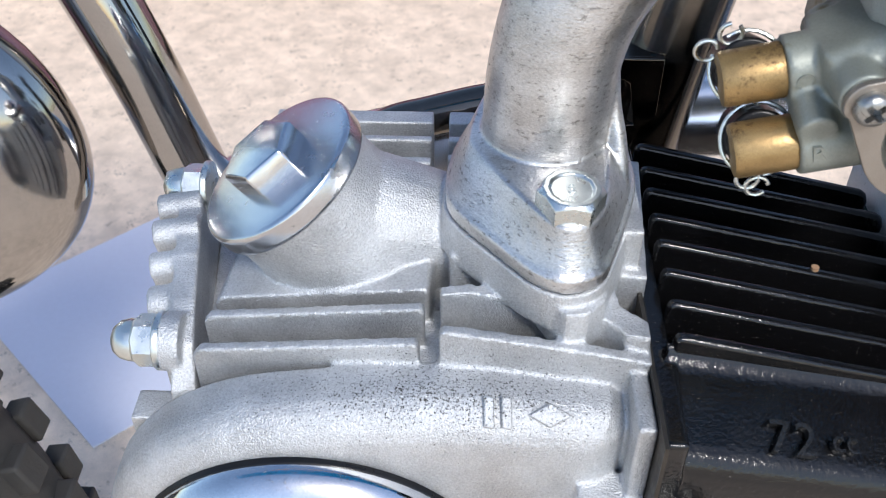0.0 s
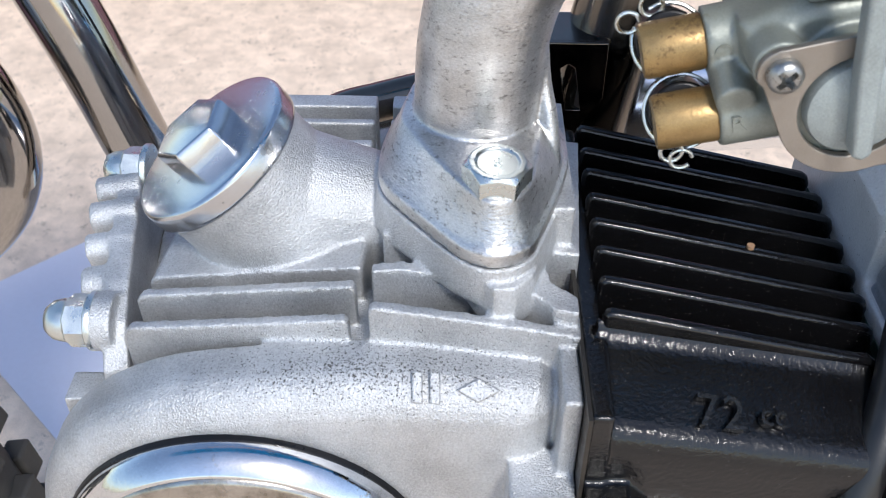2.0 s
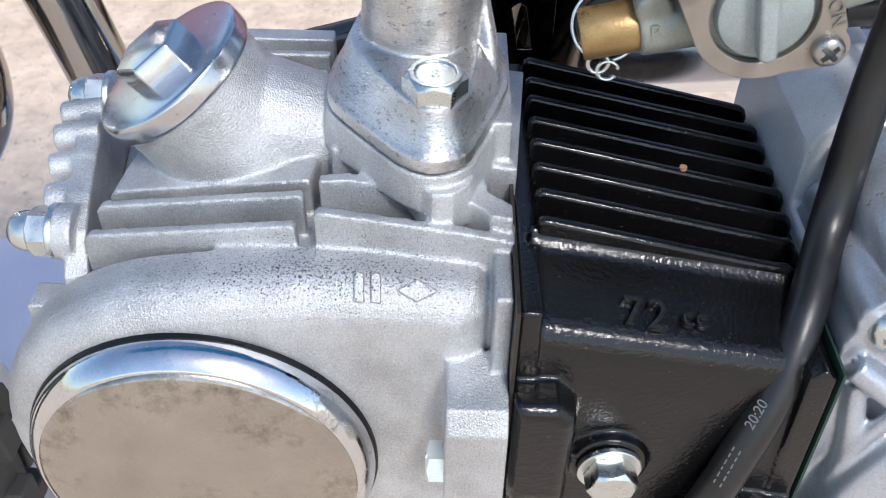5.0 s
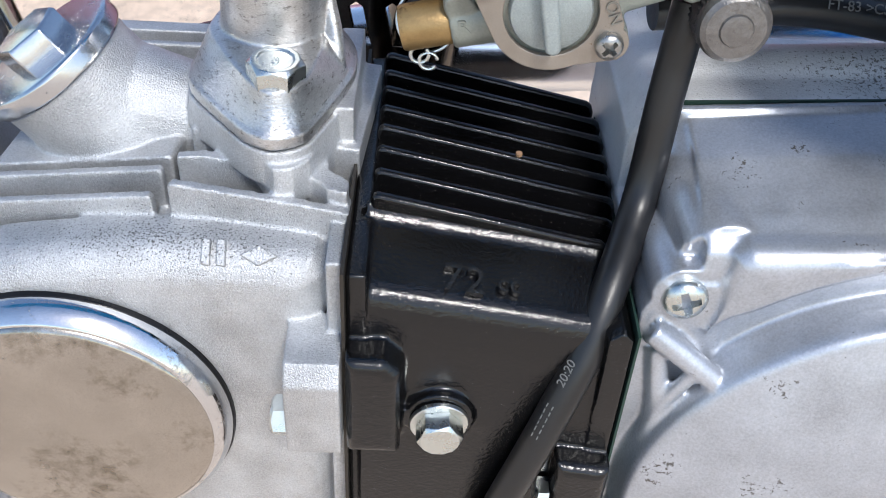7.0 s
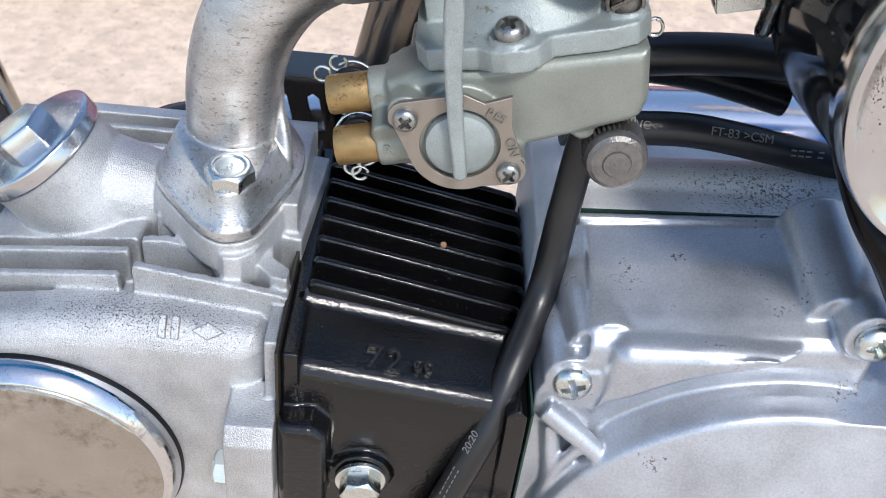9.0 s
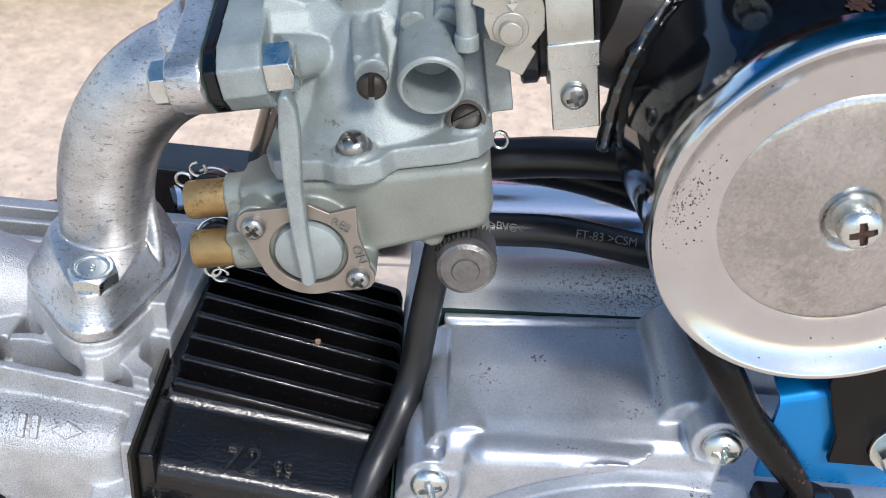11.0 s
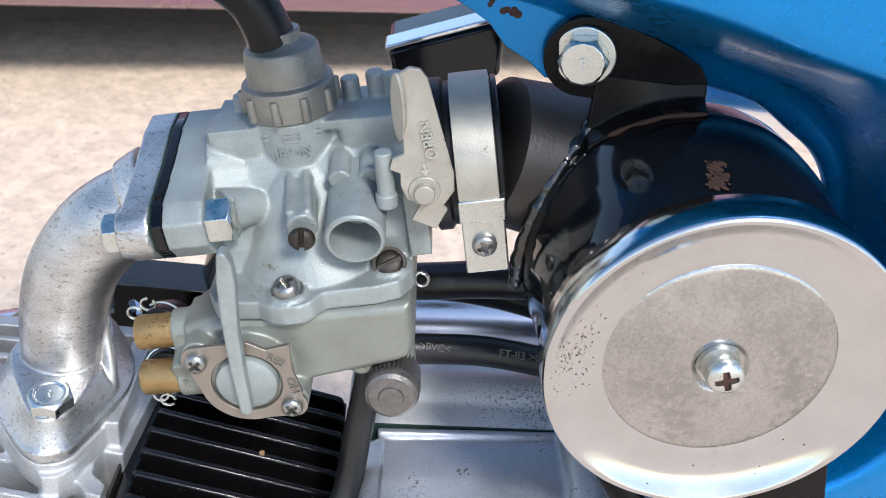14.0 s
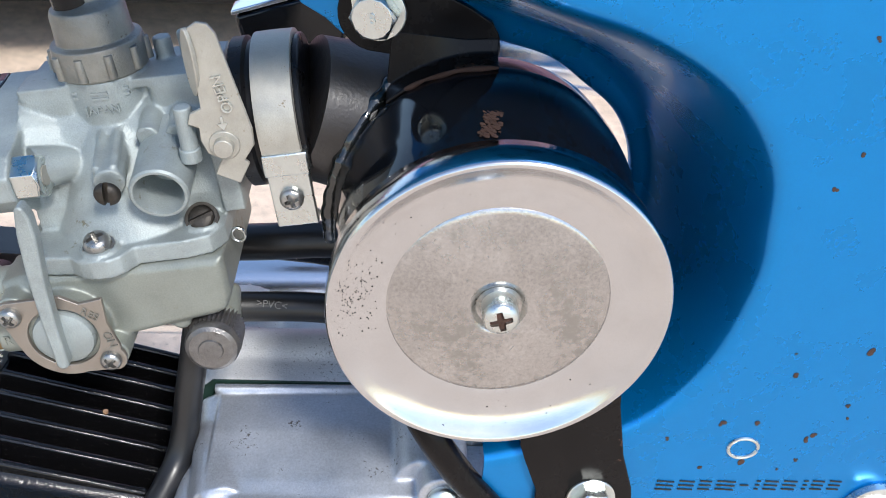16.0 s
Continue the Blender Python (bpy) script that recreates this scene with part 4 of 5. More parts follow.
def choke():
    m = C @ Matrix(((1, 0, 0, 0), (0, 0, 1, -16.5), (0, 1, 0, 0), (0, 0, 0, 1)))
    bm = bmesh.new()
    prism(bm, [(34.6, 42), (37, 43.2), (39.5, 42.5), (41, 40), (44.6, 14), (44.2, 9.5), (41, 5.6), (42, 4.4), (38.5, -1), (32.6, 2.4), (35.2, 6.6), (32, 8.5), (31, 12.5), (31.4, 15.8), (28.8, 17.2), (30, 20), (33, 21)], 0, 1.3, m)
    ear = C @ Matrix.Translation((34.0, -16.2, 33)) @ Matrix.Rotation(radians(-48), 4, "Z") @ Matrix.Rotation(radians(90), 4, "X") @ Matrix.Rotation(radians(-6), 4, "Z")
    prism(bm, [(-1.0 + 2.4 * math.cos(2 * math.pi * k / 28), 9.2 * math.sin(2 * math.pi * k / 28)) for k in range(28)], -0.6, 0.7, ear)
    plate = part("choke_lever", bm, STEEL_DULL, carb, "stamped steel choke lever with raised word", bevel=0.0003)
    bm = bmesh.new()
    rod(bm, (36.8, -12, 10.6), (36.8, -17.2, 10.6), 4.3, 4.0, m=C)
    rod(bm, (36.8, -12, 10.6), (36.8, -19.5, 10.6), 2.6, m=C)
    part("choke_pivot", bm, STEEL_DULL, carb, "riveted choke pivot", bevel=0.0003)
    bm = letters("OPEN", 4.0, C @ Matrix.Translation((39.4, -17.0, 24.5)) @ Matrix.Rotation(radians(90), 4, "X") @ Matrix.Rotation(radians(97), 4, "Z"), 0.3)
    part("lettering", bm, STEEL, carb, "raised word on the choke lever")
    bm = bmesh.new()
    mm = C @ Matrix.Translation((37.6, -16.7, 16.0)) @ Matrix.Rotation(radians(90), 4, "X")
    prism(bm, [(-1.3, 0.6), (0, -1.2), (1.3, 0.6)], 0, 0.3, mm)
    box(bm, (-0.3, 0.4, 0), (0.3, 2.4, 0.3), mm)
    part("arrow", bm, STEEL, carb, "raised arrow")
    bm = bmesh.new()
    rod(bm, (26.8, -13.5, 7), (27.6, -13.5, 21), 2.3, m=C)
    rod(bm, (26.6, -13.5, 5.6), (26.9, -13.5, 9.5), 2.8, m=C)
    part("stop_pin", bm, ZINC, carb, "grey stop pin", bevel=0.0004)


choke()

# -- cable on the carburettor --
bm = bmesh.new()
sweep(bm, [(76.5, 172, 460), (74.3, 172, 466), (69.5, 172, 473), (61, 172, 478), (49, 172, 480.2), (36, 172, 480.8), (27, 172, 481)], [6.4, 6.3, 6.1, 6.0, 5.9, 5.6, 4.6])
part("cable_boot", bm, RUBBER, BIKE, "smooth black rubber throttle cable boot")
bm = bmesh.new()
sweep(bm, [(30, 172, 481), (0, 173, 484), (-60, 176, 492), (-120, 182, 512)], 3.1)
part("throttle_cable", bm, CABLE, BIKE, "brown sleeved throttle cable")

# -- air cleaner --
AX, AZ, AR = 188.5, 421.5, 39.0
BY, BZ = 7.0, 8.5  # middle of the rubber boot in the carburettor frame


def air_cleaner():
    bm = bmesh.new()
    m = frame_z((AX, 150, AZ), (0, -1, 0))
    lathe(bm, [(0.1, -18.4), (AR - 6, -18.4), (AR - 1.4, -18), (AR + 0.4, -16.6), (AR + 1.3, -14), (AR + 1.8, -9), (AR + 2.4, -4), (AR + 2.6, 4), (AR + 0.8, 22), (AR - 0.3, 38), (AR - 1, 40)], m, 96)
    can = part("air_cleaner", bm, BLACK_GLOSS, BIKE, "gloss black round air cleaner with chrome lid", sharp=50)
    bm = bmesh.new()
    m = frame_z((AX, 104, AZ + 1.6), (0.01, -1, 0))
    lathe(bm, [(40.4, -7), (41.0, -6.4), (41.3, -1.0), (41.25, 1.0), (41.15, 2.6), (40.9, 3.5), (40.4, 4.0), (39.9, 4.0), (39.2, 3.6), (38.4, 3.0), (37.0, 2.05), (35.4, 1.15), (33.6, 0.45), (31.6, 0.02), (29.8, -0.2), (28.6, -0.4), (27.6, -0.5), (26.9, -0.85), (26.0, -1.0), (0.1, -1.0)], m, 128)
    lid = part("chrome_lid", bm, CHROME_PITTED, can, "pitted chrome lid with raised centre", sharp=60)
    bm = bmesh.new()
    lathe(bm, [(27.0, -0.95), (26.7, -0.75), (26.2, -0.5), (25.2, -0.3), (23, 0.05), (20, 0.45), (16, 0.85), (12, 1.15), (8.4, 1.32), (7.2, 1.2), (6.4, 0.7), (5.8, 0.0), (5.3, -0.3), (0.1, -0.35)], m, 128)
    part("lid_centre", bm, LID_GREY, can, "dulled raised centre of the lid", sharp=60)
    bm = bmesh.new()
    for k in range(190):
        x, z = random.gauss(-35.2, 2.4), random.gauss(1.0, 5.2)
        if k % 6 == 0:
            a, q = random.uniform(100, 330), random.uniform(29, 39)
            x, z = q * math.cos(radians(a)), q * math.sin(radians(a))
        q = math.hypot(x, z)
        if 27 < q < 39.5:
            rim = [(27, -0.8), (28.2, -0.45), (29.8, -0.2), (31.6, 0.02), (33.6, 0.45), (35.4, 1.15), (37.0, 2.05), (38.4, 3.0), (39.5, 3.75)]
            i = max(j for j in range(8) if rim[j][0] <= q)
            (q0, h0), (q1, h1) = rim[i], rim[i + 1]
            hh = h0 + (h1 - h0) * (q - q0) / (q1 - q0)
            rod(bm, (x, z, hh - 0.1), (x, z, hh + 0.04), random.choice((0.09, 0.12, 0.16, 0.24)), seg=6, m=m)
    tagged(part("corrosion_pits", bm, STEEL_DARK, can, "dark corrosion pits in the chrome"), kind="stuff")
    m = frame_z((AX, 101.9, AZ + 1.6), (0.01, -1, 0)) @ Matrix.Rotation(radians(20), 4, "Z")
    bm = pan_head(m @ Matrix.Translation((0, 0, 1.6)), 4.4, 2.6)
    lathe(bm, [(4.3, -2.6), (4.4, 1.7)], m, 32)
    part("screw", bm, STEEL, can, "rust-stained cross-head lid screw")
    bm = bmesh.new()
    lathe(bm, [(3.5, 1.6), (3.5, 2.9), (2.6, 3.4)], m, 16)
    part("rust_stain", bm, RUST, can, "rust in the screw cross")
    # inlet tube, rubber boot, weld bead
    bm = bmesh.new()
    rod(bm, (55.6, BY, BZ), (95, 17, -12), 19.7, 24, 64, C)
    part("inlet_tube", bm, RUBBER_BOOT, can, "dull black inlet tube")
    bm = bmesh.new()
    lathe(bm, [(18.5, 38.5), (20.0, 38.5), (20.6, 39), (20.6, 42.4), (19.4, 43.2), (19.4, 55.6), (19.9, 55.8), (20.0, 56.8), (19.6, 57.2), (18.5, 57.2)], C @ Matrix.Translation((0, BY, BZ)) @ Matrix.Rotation(radians(90), 4, "Y"), 64)
    part("rubber_boot", bm, RUBBER, can, "black rubber connecting boot")
    bm = bmesh.new()
    line = smooth_line([(167, 169, 458.5), (162, 162.5, 454.5), (157.5, 157.5, 450), (153, 153, 443.5), (149.5, 150, 435.5), (147.3, 149, 427), (146.6, 150, 416), (147.5, 154, 406)], 8)
    line = [p + Vector((-0.5, -1.0, 0.5)) for p in line]
    sweep(bm, line, [2.1 + 0.9 * noise.noise(Vector((k * 0.31, 3, 1))) for k in range(len(line))], W, 16, 4)
    part("weld_bead", bm, WELD, can, "lumpy painted weld bead")
    # clamp
    bm = bmesh.new()
    m = C @ Matrix.Translation((0, BY, BZ)) @ Matrix.Rotation(radians(90), 4, "Y")
    lathe(bm, [(19.6, 44.7), (21.2, 44.9), (21.3, 50), (21.2, 55.2), (19.6, 55.4)], m, 64)
    part("clamp_band", bm, STEEL_DULL, can, "dull plated steel hose clamp")
    bm = bmesh.new()
    box(bm, (44.9, -13.6, -17.5), (56.3, -11.6, 0.5), C)
    box(bm, (44.5, -14.6, -1.5), (56.7, -9.5, 5), C)
    box(bm, (45.2, -11.5, -18.3), (56, -6, -16.8), C)
    part("clamp_tab", bm, STEEL, can, "bright clamp tab", bevel=0.0005)
    m = C @ Matrix.Translation((50.3, -13.6, -8.6)) @ Matrix.Rotation(radians(90), 4, "X") @ Matrix.Rotation(radians(15), 4, "Z")
    part("screw", pan_head(m, 3.3, 2.2), STEEL_SCREW, can, "cross-head clamp screw")
    # brackets
    bm = bmesh.new()
    prism(bm, arc(154.6, 472.1, 10.4, 70, 260, 14) + [(158, 461.5), (187, 463), (187, 466.5), (186.2, 469.5), (184, 472.8), (178, 476), (171, 478.8), (163, 481)], 158.5, 161, XZ)
    rows = []
    for k in range(15):
        x = 158.5 + 28 * k / 14
        top = AZ + math.sqrt((AR + 2.6) ** 2 - (x - AX) ** 2)
        line = [(151.4, top - 0.2), (151.6, top + 1.1), (154.5, top + 1.4), (157, top + 2.6), (158.4, max(top + 6, 468)), (160.6, max(top + 6, 468)), (159.6, top + 1.6), (155, top - 0.2)]
        rows.append([bm.verts.new(W @ Vector((x, y, z))) for y, z in line])
    for a, b in zip(rows, rows[1:]):
        for q in range(8):
            bm.faces.new((a[q], a[(q + 1) % 8], b[(q + 1) % 8], b[q]))
    bm.faces.new(rows[0]), bm.faces.new(rows[-1])
    part("bracket", bm, BLACK_STRAP, can, "worn black mounting bracket with rust", bevel=0.0004)
    bm = bmesh.new()
    sweep(bm, [(x, 151.5 + dy, AZ + math.sqrt((AR + 2.6) ** 2 - (x - AX) ** 2) + 0.5) for x, dy in ((162.3, 0.8), (165, 0), (168, 0.4), (172, -0.3), (176, 0.2), (181, -0.2), (186.3, 0.5))], [0.4, 0.8, 0.5, 0.75, 0.6, 0.8, 0.5], W, 8, 8)
    part("rust_stain", bm, RUST, can, "line of rust along the bracket bend")
    bm = bmesh.new()
    for k in range(150):
        u, v = random.gauss(0, 0.5), random.uniform(-1, 1)
        x, y = 182.5 + u * 2.2 - 1.2 * v, 124.5 - 6.5 * v
        r = AR + 0.75 + (y - 128) * 0.03
        p = Vector((x, y, AZ + math.sqrt(r * r - (x - AX) ** 2)))
        rod(bm, p, p + Vector((0, 0, 0.1 + 0.12 * random.random())), random.uniform(0.2, 0.75), seg=7)
    part("rust_stain", bm, RUST, can, "rusty scratched patch")
    bm = bmesh.new()
    prism(bm, [(202, 396), (202.6, 374), (205, 368), (210, 357), (211, 348), (240, 348), (237, 360), (232, 372), (227, 390), (226, 396)], 108.8, 110.8, XZ)
    strap = part("lower_strap", bm, BLACK_STRAP, can, "black lower mounting strap", bevel=0.0004)
    bm = bmesh.new()
    hex_head(bm, frame_z((154.4, 158.5, 472.8), (-0.22, -1, -0.04)), 11, 5, 10, 7.7, 1.4)
    part("bolt", bm, STEEL, can, "zinc-plated hexagon bolt with washer", bevel=0.0002)
    bm = letters("8", 4.0, frame_z((154.4, 158.5, 472.8), (-0.22, -1, -0.04)) @ Matrix.Translation((0, 0, 6.6)) @ Matrix.Rotation(radians(10), 4, "Z"), 0.3)
    part("bolt_mark", bm, STEEL, can, "grade mark on a bolt")
    bm = bmesh.new()
    hex_head(bm, frame_z((226, 108.7, 355.5), (0, -1, 0.1)), 10, 5, 0, 7, 1.2)
    part("bolt", bm, STEEL, can, "plated strap bolt")
    return can


air_cleaner()

# -- hoses --
bm = bmesh.new()
sweep(bm, [(110, 151, 376), (107.8, 147, 352), (105.4, 140.5, 329), (97.8, 122, 316.4), (92.6, 112.6, 303), (86.6, 107, 288), (82, 104.4, 275), (76, 103, 255), (72, 104, 235)], 4.3)
part("drain_hose", bm, HOSE, BIKE, "black rubber drain hose with printed marks")
along = Vector((5.8, 5.5, 15)).normalized()
out = Vector((-0.62, -0.62, 0.46))
out = (out - along * out.dot(along)).normalized()
hose_text = Matrix.Identity(4)
hose_text.col[0][:3], hose_text.col[1][:3], hose_text.col[2][:3] = along, out.cross(along), out
hose_text.translation = Vector((91.0, 111.0, 299.5)) + out * 4.3
hose_text = W @ hose_text
bm = letters("20:20", 3.2, hose_text, 0.1)
part("printing", bm, INK, BIKE, "pale printed date code on the hose")
for x0, x1 in ((-18.5, -17.6), (-16.8, -15.6), (-14.9, -14.2), (-13.5, -12.3), (-11.6, -10.6), (-9.9, -8.9)):
    bm = bmesh.new()
    box(bm, (x0, -1.1, -0.05), (x1, -0.8, 0.12), hose_text)
    box(bm, (x0, 0.5, -0.05), (x1, 0.8, 0.12), hose_text)
    part("printing", bm, INK, BIKE, "faint unreadable print on the hose")
bm = bmesh.new()
sweep(bm, [(108, 176, 361), (125, 178, 361.7), (147, 178.5, 362.6), (173, 179, 358.8), (205, 178, 354)], 5.0)
part("breather_hose", bm, HOSE, BIKE, "black printed rubber hose")
bm = letters("FT-83 >CSM", 3.6, W @ Matrix.Translation((159.5, 174.6, 364.9)) @ Matrix.Rotation(radians(3.4), 4, "Y") @ Matrix.Rotation(radians(53), 4, "X"), 0.1)
part("printing", bm, INK, BIKE, "pale printed hose marking")
bm = bmesh.new()
for x0, x1 in ((175, 176.5), (177.2, 178.8), (179.5, 181), (183, 184.6)):
    box(bm, (x0, 174.6, 361.2), (x1, 175.0, 361.6))
    box(bm, (x0, 174.1, 359.8), (x1, 174.5, 360.2))
part("printing", bm, INK, BIKE, "faint unreadable print on the hose")
bm = letters(">PVC<", 3.4, W @ Matrix.Translation((129.5, 173.8, 365.9)) @ Matrix.Rotation(radians(3.4), 4, "Y") @ Matrix.Rotation(radians(53), 4, "X"), 0.1)
part("printing", bm, INK, BIKE, "pale printed hose material")
bm = bmesh.new()
sweep(bm, [(108, 203, 369), (125, 200, 373), (145, 200, 376), (167, 200, 377), (192, 200, 375)], 6.4)
part("breather_hose", bm, HOSE, BIKE, "thick black rubber hose")
bm = bmesh.new()
sweep(bm, [(108, 208, 366), (130, 207, 367.5), (153, 206, 366.5), (180, 203, 362)], 5.4)
part("breather_hose", bm, RUBBER, BIKE, "thick black rubber hose behind")
bm = bmesh.new()
sweep(bm, [(168, 136, 392), (172, 120, 381), (178, 112.5, 373), (188, 111.5, 359), (198, 110.5, 348), (206.5, 109, 338.5), (211, 108, 330)], [4.6, 4.6, 4.4, 4.3, 4.0, 3.4, 3.2])
part("wiring", bm, BLACK_STRAP, BIKE, "black taped wiring into the grommet")
bm = bmesh.new()
rounded_prism(bm, [(200, 99), (227, 99), (227, 118), (200, 118)], 0, 6.5, 2.5, W @ Matrix.Translation((0, 0, 331)) @ Matrix.Diagonal((1, 1, -1, 1)))
rod(bm, (211.5, 108, 326), (211, 108, 335.5), 7.2, 6.2)
part("wire_grommet", bm, RUBBER, BIKE, "black rubber wiring grommet", bevel=0.0006)

# -- pressed steel frame --
def frame_panel():
    """The pressed steel frame: a near-side sheet whose lower edge dips through a fold into a flange round the air cleaner."""
    lip = [(-260, 556), (-100, 535), (64, 513), (106, 508.5), (132, 505.5), (150, 503.5), (171, 500), (191, 495), (211, 490.5), (229, 482.5), (240.5, 473), (248.5, 461.5), (251.8, 449), (254, 431), (248.5, 401.7), (231.5, 379.6), (194.5, 364.6)]
    fold = [(-260, 538), (-100, 514), (66, 494.5), (110, 489.3), (135, 486.3), (158, 481.8), (181, 477), (204, 471.7), (217.5, 465), (226, 457.5), (232, 447), (236, 434), (237.5, 422), (237.3, 408), (229.5, 395), (217.4, 382.8), (192.6, 374)]
    edge = [(-260, 532), (-100, 508), (68, 489), (112, 483.5), (137, 480), (160, 474.5), (182, 468), (201, 464), (213, 457), (221.8, 451), (227.6, 443.5), (231.2, 434), (233, 421.5), (232.6, 407), (224.9, 396.4), (214, 385.6), (192, 377.8)]
    far = [(-280, 640), (-110, 640), (64, 640), (112, 640), (145, 640), (175, 640), (210, 640), (250, 640), (300, 640), (360, 600), (360, 540), (360, 490), (360, 460), (360, 400), (360, 338), (270, 338), (196, 338)]
    lip, fold, edge = (smooth_line([(x, 0, z) for x, z in q], 7) for q in (lip, fold, edge))
    far = [Vector((x, 0, z)) for x, z in far]
    far = [far[k // 7].lerp(far[min(k // 7 + 1, 16)], k % 7 / 7) for k in range(len(lip))]
    bm = bmesh.new()
    rows = []
    for a, b, c, d in zip(edge, fold, lip, far):
        out = (d - c).normalized()
        line = [(a, 165.8), (a.lerp(b, 0.05), 163.8), (a.lerp(b, 0.18), 163.0), (a.lerp(b, 0.55), 162.3), (a.lerp(b, 0.9), 161.2)]
        line += [(b.lerp(c, w), y) for w, y in ((0.035, 159.2), (0.10, 156), (0.20, 150.5), (0.34, 143), (0.5, 134.5), (0.66, 126.5), (0.8, 120), (0.9, 115.8), (0.96, 113.7), (1.0, 112.7))]
        line += [(c + out * 1.4, 112.15), (c + out * 4, 112.2), (c + out * 10, 112.4), (d, 112.4)]
        rows.append([bm.verts.new(W @ Vector((p.x, y, p.z))) for p, y in line])
    for a, b in zip(rows, rows[1:]):
        for k in range(len(a) - 1):
            bm.faces.new((a[k], b[k], b[k + 1], a[k + 1]))
    ob = part("frame_panel", bm, BLUE, BIKE, "bright metallic blue pressed steel frame panel, dished round the air cleaner", sharp=70)
    mod = ob.modifiers.new("sheet", "SOLIDIFY")
    mod.thickness, mod.offset = 0.0016, 0
    ob.modifiers.new("split", "EDGE_SPLIT").split_angle = radians(60)
    for x0, x1, material in ((20, 103.6, STRIPE_BLACK), (103.6, 106.4, STRIPE_WHITE), (106.4, 113.8, STRIPE_BLACK), (113.8, 116.4, STRIPE_WHITE)):
        bm = bmesh.new()
        prism(bm, [(x0, 513 + (60 - x0) * 0.1), (x1, 513 + (60 - x1) * 0.1), (x1 + 12, 640), (x0 + 12, 640)], 110.4, 111.2, XZ)
        part("stripe", bm, material, ob, "white stripe" if material == STRIPE_WHITE else "black stripe")
    bm = bmesh.new()
    prism(bm, [(108, 487.5), (111, 484), (117, 483.4), (124, 480.5), (130, 477), (135, 471.5), (141, 468.5), (146, 464.5), (168, 466), (184, 468), (181, 475), (158, 480), (135, 484.6)], 161.5, 163.4, XZ)
    part("frame_tab", bm, BLUE, ob, "blue frame tab behind the bracket", bevel=0.0003)
    return ob


panel = frame_panel()
bm = bmesh.new()
for x0, x1, h in ((245, 250, 4), (251.5, 256, 4), (257.5, 261, 4), (262.5, 268, 4), (269.5, 272, 0.8), (274, 275.2, 4), (276.5, 280.5, 4), (282, 286, 4), (288, 289.2, 4), (290.5, 294, 4), (295.5, 299, 4)):
    zz = 357.5 + (x0 - 245) * 0.08
    for q in (0, 1.6, 3.2) if h > 1 else (1.6,):
        box(bm, (x0, 111.2, zz + q - 0.15), (x1, 111.75, zz + q + 0.2))
part("stamped_marks", bm, STEEL_DARK, panel, "small dark marks stamped into the panel")
bm = bmesh.new()
ring = [(266 + 4.2 * math.cos(k), 111.4, 375.5 + 3.6 * math.sin(k)) for k in [0.36 * j for j in range(18)]]
sweep(bm, ring, 0.55, W, 8, 3)
part("welded_ring", bm, STEEL, panel, "small bright ring on the panel")
bm = bmesh.new()
lathe(bm, [(10, 0), (10.4, 0.6), (10, 2.4), (8, 3), (7.5, 3)], frame_z((312, 111.6, 355), (0, -1, 0)), 40)
hex_head(bm, frame_z((312, 108.6, 355), (0, -1, 0)), 10, 5, 10)
part("bolt", bm, STEEL, panel, "plated bolt with washer")


def paint_chip(x, y, z, r, parent):
    bm = bmesh.new()
    for j in range(4):
        p = Vector((x + random.uniform(-r, r) * 0.8, y, z + random.uniform(-r, r) * 0.8))
        rod(bm, p, p + Vector((0, -0.12 - 0.01 * j, 0)), r * random.uniform(0.4, 0.8), seg=9)
    part("paint_chip", bm, RUST, parent, "small rusty paint chip")


for k in range(46):
    x, z = random.uniform(225, 330), random.uniform(350, 500)
    r = random.choice((0.4, 0.5, 0.6, 0.9, 1.2))
    if math.hypot(x - 190, z - 429) > 72:
        paint_chip(x, 111.55, z, r, panel)
for x, z, r in ((135.5, 479.5, 2.0), (133.6, 480.2, 1.2), (129.5, 482, 0.9)):
    paint_chip(x, 161.5, z, r, panel)

# -- exhaust side, tubes and front wheel --
bm = bmesh.new()
sweep(bm, [(-95, 252, 258), (-70, 250, 276), (-39, 248, 289), (30, 250, 304), (100, 252, 311), (170, 253, 316), (270, 254, 320)], [13, 14, 15, 16, 17, 18, 18], seg=40)
part("exhaust_guard", bm, EXHAUST, BIKE, "bright chrome exhaust guard along the far side")
bm = bmesh.new()
box(bm, (12, 228, 311), (52, 229.4, 340))
box(bm, (12, 229, 338), (52, 246, 340))
tool = bmesh.new()
for k in range(3):
    x = 20 + 11 * k
    prism(tool, [(x, 319), (x + 4, 319), (x + 1.5, 332), (x - 0.5, 333.5), (x - 2.5, 332)], 220, 240, XZ)
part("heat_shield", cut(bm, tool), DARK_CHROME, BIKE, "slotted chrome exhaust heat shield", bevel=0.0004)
bm = bmesh.new()
sweep(bm, [(185, 262, 430), (230, 262, 429), (280, 262, 428), (330, 262, 427)], 15.5, seg=40)
part("muffler", bm, EXHAUST, BIKE, "bright chrome muffler behind the frame opening")
# both tubes are chrome; their darkness is a reflection set by colour
bm = bmesh.new()
sweep(bm, [(-34, 238, 302), (-23, 237, 311), (-11, 236, 315.5), (3, 236, 319.5), (16, 236, 322)], [6, 6, 6, 6, 6])
part("exhaust_tube", bm, DARK_CHROME, BIKE, "chrome exhaust pipe behind the head, dark reflection in its colour")
bm = bmesh.new()
sweep(bm, [(44, 238, 270), (50, 240, 310), (58, 244, 350), (70, 250, 400)], 13)
part("exhaust_tube", bm, DARK_CHROME, BIKE, "chrome tube with the dark reflection in its colour")
bm = bmesh.new()
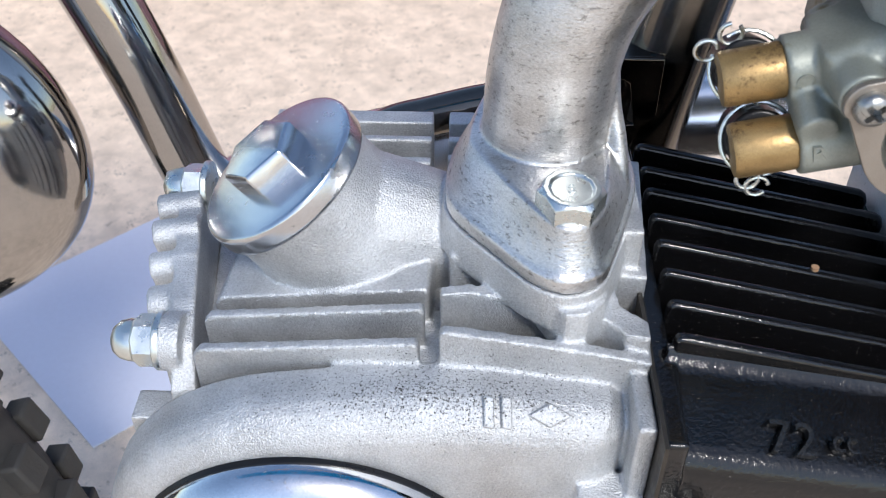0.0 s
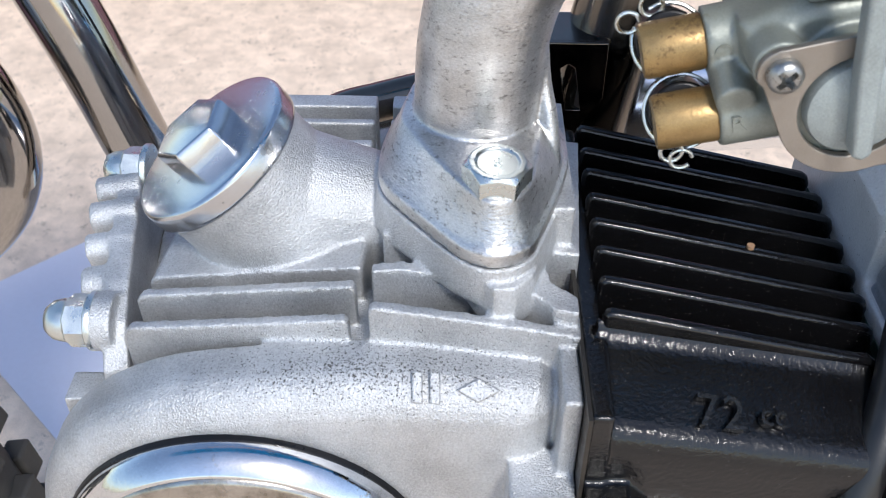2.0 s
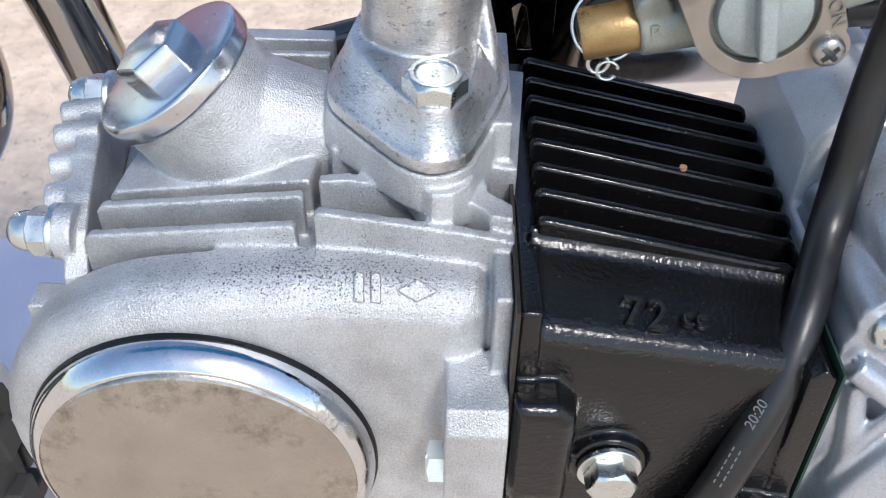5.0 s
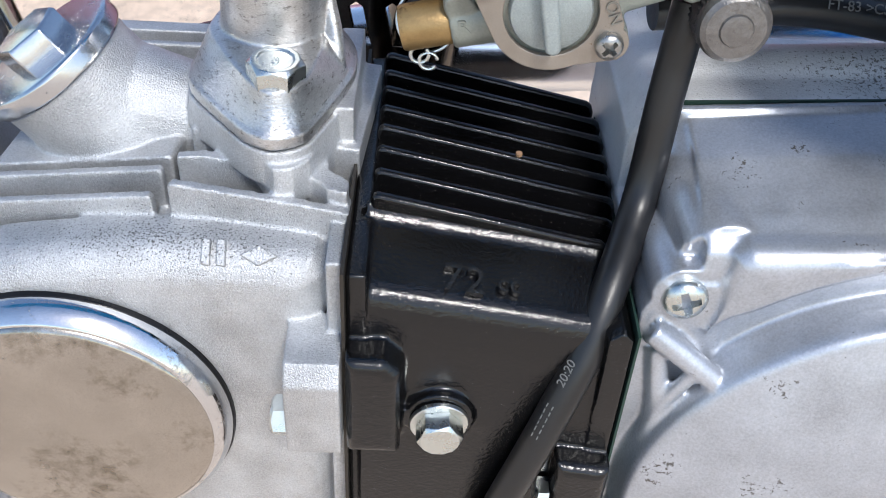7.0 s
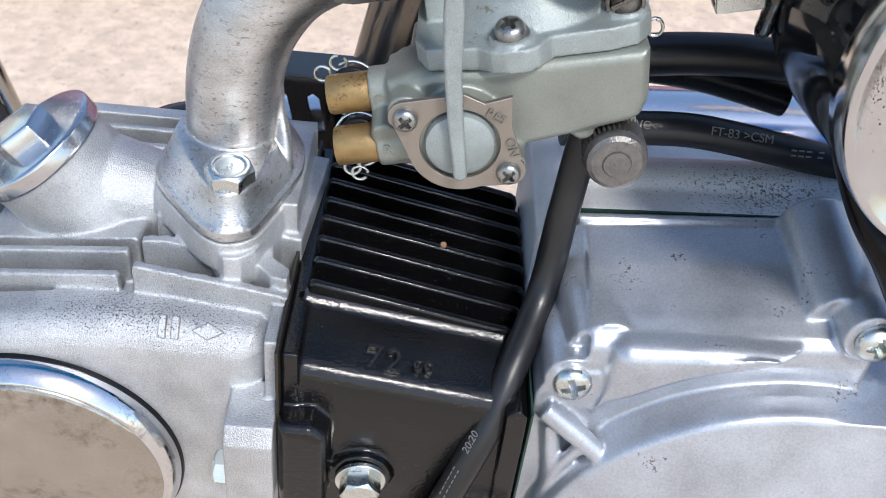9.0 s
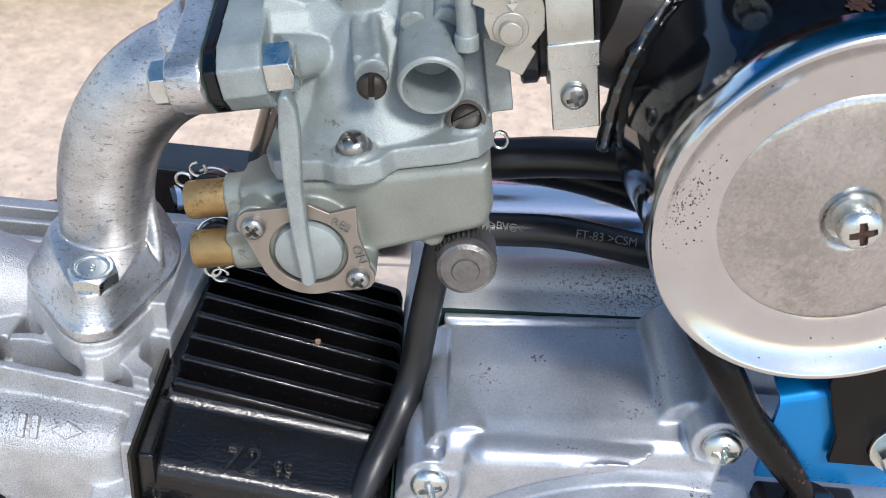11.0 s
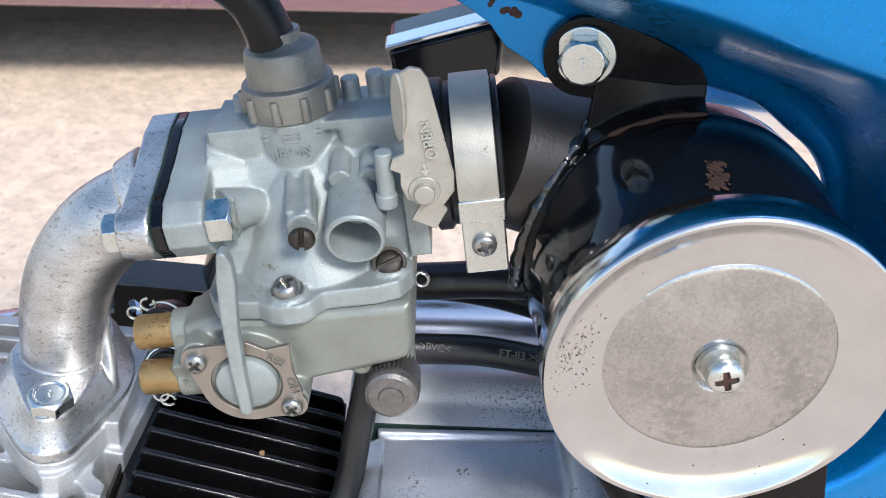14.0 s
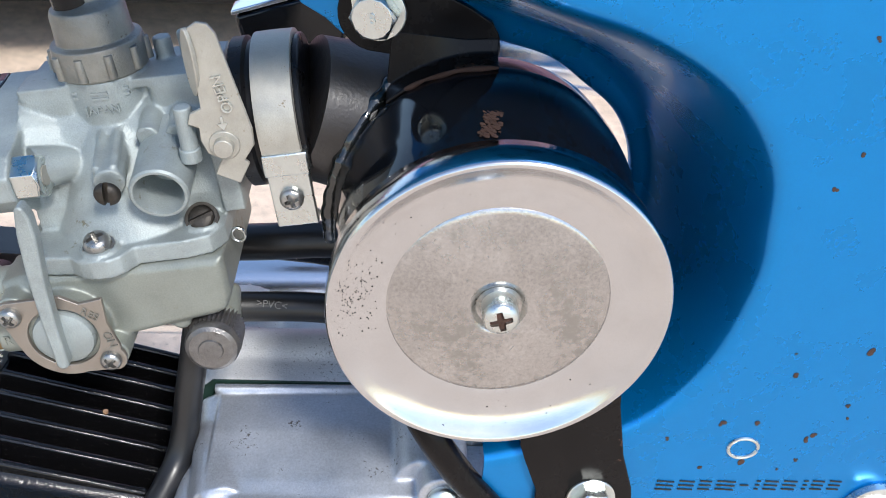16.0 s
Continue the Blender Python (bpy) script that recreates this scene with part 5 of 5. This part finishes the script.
sweep(bm, [(-150, 262, 450), (-104.5, 250, 343), (-87, 246, 289), (-66, 240, 220)], 10.5)
part("chrome_tube", bm, REFLECT_DARK_CHROME, BIKE, "slanting chrome tube")
bm = bmesh.new()
prism(bm, [(105, 430), (145, 446), (146, 425), (110, 415)], 258, 290, XZ)
part("rear_case", bm, BLACK_GLOSS, BIKE, "black case behind the carburetor", bevel=0.002)
bm = bmesh.new()
prism(bm, [(104.5, 430.3), (145.5, 446.6), (145.5, 448.6), (104, 432)], 257, 268, XZ)
part("case_trim", bm, CHROME, BIKE, "bright trim of the black case", bevel=0.0006)


def front_fender():
    bm = bmesh.new()
    bmesh.ops.create_uvsphere(bm, u_segments=64, v_segments=40, radius=1, matrix=W @ Matrix.Translation((-199, 228, 306)) @ Matrix.Diagonal((88, 34, 66, 1)))
    # the fender's dark reflection comes from the darkened chrome colour
    return part("front_fender", bm, REFLECT_DARK_CHROME, BIKE, "curved chrome front fender", sharp=80)


front_fender()


def front_tyre():
    bm = bmesh.new()
    cx, cz, R, r = -350, 112, 160, 36
    n, q = 72, 18
    rings = []
    for k in range(n):
        a = 2 * math.pi * k / n
        rings.append([bm.verts.new(W @ Vector((cx + (R + r * math.cos(2 * math.pi * j / q)) * math.cos(a), 215 + 30 * math.sin(2 * math.pi * j / q), cz + (R + r * math.cos(2 * math.pi * j / q)) * math.sin(a)))) for j in range(q)])
    for k in range(n):
        for j in range(q):
            bm.faces.new((rings[k][j], rings[k][(j + 1) % q], rings[(k + 1) % n][(j + 1) % q], rings[(k + 1) % n][j]))
    tyre = part("front_tyre", bm, TYRE, BIKE, "black knobbly front tyre")
    bm = bmesh.new()
    for k in range(40):
        a = 2 * math.pi * k / 40
        for y, w in ((215 - 22, 11), (215 + (3 if k % 2 else -3), 13), (215 + 22, 11)):
            m = W @ Matrix.Translation((cx, y, cz)) @ Matrix.Rotation(-a, 4, "Y") @ Matrix.Translation((R + r * (0.99 if abs(y - 215) < 9 else 0.74), 0, 0))
            box(bm, (-4, -w / 2, -8), (6, w / 2, 8), m)
    part("tread_block", bm, TYRE, tyre, "rubber tread blocks", bevel=0.0015)


front_tyre()

# ---- things round the motorcycle ----
bm = bmesh.new()
prism(bm, [(-0.40, 0.549), (-0.258, 0.411), (-0.048, 0.611), (-0.19, 0.749)], GZ + 0.0005, GZ + 0.002, Matrix.Identity(4))
tagged(part("paper_sheet", bm, PAPER, None), "white paper sheet lying on the concrete", "paper")


def parked_car():
    """A car standing askew behind the motorcycle; only its sill and its shade come into view."""
    m = Matrix.Translation((-0.4, 1.2, GZ)) @ Matrix.Rotation(radians(16), 4, "Z")
    across = m @ Matrix(((0, 0, 1, 0), (1, 0, 0, 0), (0, 1, 0, 0), (0, 0, 0, 1)))
    car = thing("parked_car", "dusky pink parked car behind the motorcycle, out of focus", "car", m @ Vector((0.9, 0.8, 0)))
    bm = bmesh.new()
    prism(bm, [(0.03, 0.14), (0.0, 0.19), (-0.03, 0.42), (0.0, 0.60), (0.10, 0.70), (1.50, 0.72), (1.62, 0.60), (1.62, 0.2), (1.58, 0.14)], -0.45, 2.6, across)
    part("body", bm, CAR_PAINT, car, "dusky pink lower body", bevel=0.02)
    bm = bmesh.new()
    base = [(0.3, 0.12), (2.3, 0.12), (2.3, 1.48), (0.3, 1.48)]
    top = [(0.8, 0.36), (2.0, 0.36), (2.0, 1.24), (0.8, 1.24)]
    lower, upper = ([bm.verts.new(m @ Vector((x, y, z))) for x, y in q] for q, z in ((base, 0.70), (top, 1.15)))
    bm.faces.new(lower), bm.faces.new(upper)
    for k in range(4):
        bm.faces.new((lower[k], lower[(k + 1) % 4], upper[(k + 1) % 4], upper[k]))
    part("cabin", bm, CAR_PAINT, car, "dusky pink cabin", bevel=0.04)
    lean = m @ Matrix.Translation((0, 0.12, 0.70)) @ Matrix.Rotation(math.atan2(0.45, 0.24), 4, "X")
    for x0, x1 in ((0.55, 1.3), (1.38, 2.1)):
        bm = bmesh.new()
        prism(bm, [(x0, 0.07), (x1, 0.07), (x1 - 0.1 * (x0 > 1), 0.42), (x0 + 0.3 * (x0 < 1), 0.42)], 0.004, 0.016, lean)
        part("window", bm, BLACK_GLOSS, car, "dark side window glass")
    bm = bmesh.new()
    box(bm, (0.44, -0.034, 0.2), (0.448, 0.02, 0.6), m)
    part("door_gap", bm, CAR_DARK, car, "dark gap between the doors")
    bm = bmesh.new()
    box(bm, (-0.4, 0.10, 0.10), (2.5, 1.54, 0.138), m)
    part("underside", bm, CAR_DARK, car, "dark underside")
    for x in (-0.2, 1.9):
        for y in (0.26, 1.3):
            bm = bmesh.new()
            rod(bm, (x, y, 0.3), (x, y + 0.18, 0.3), 0.3, seg=40, m=m)
            part("wheel", bm, TYRE, car, "black car tyre", bevel=0.02)


parked_car()
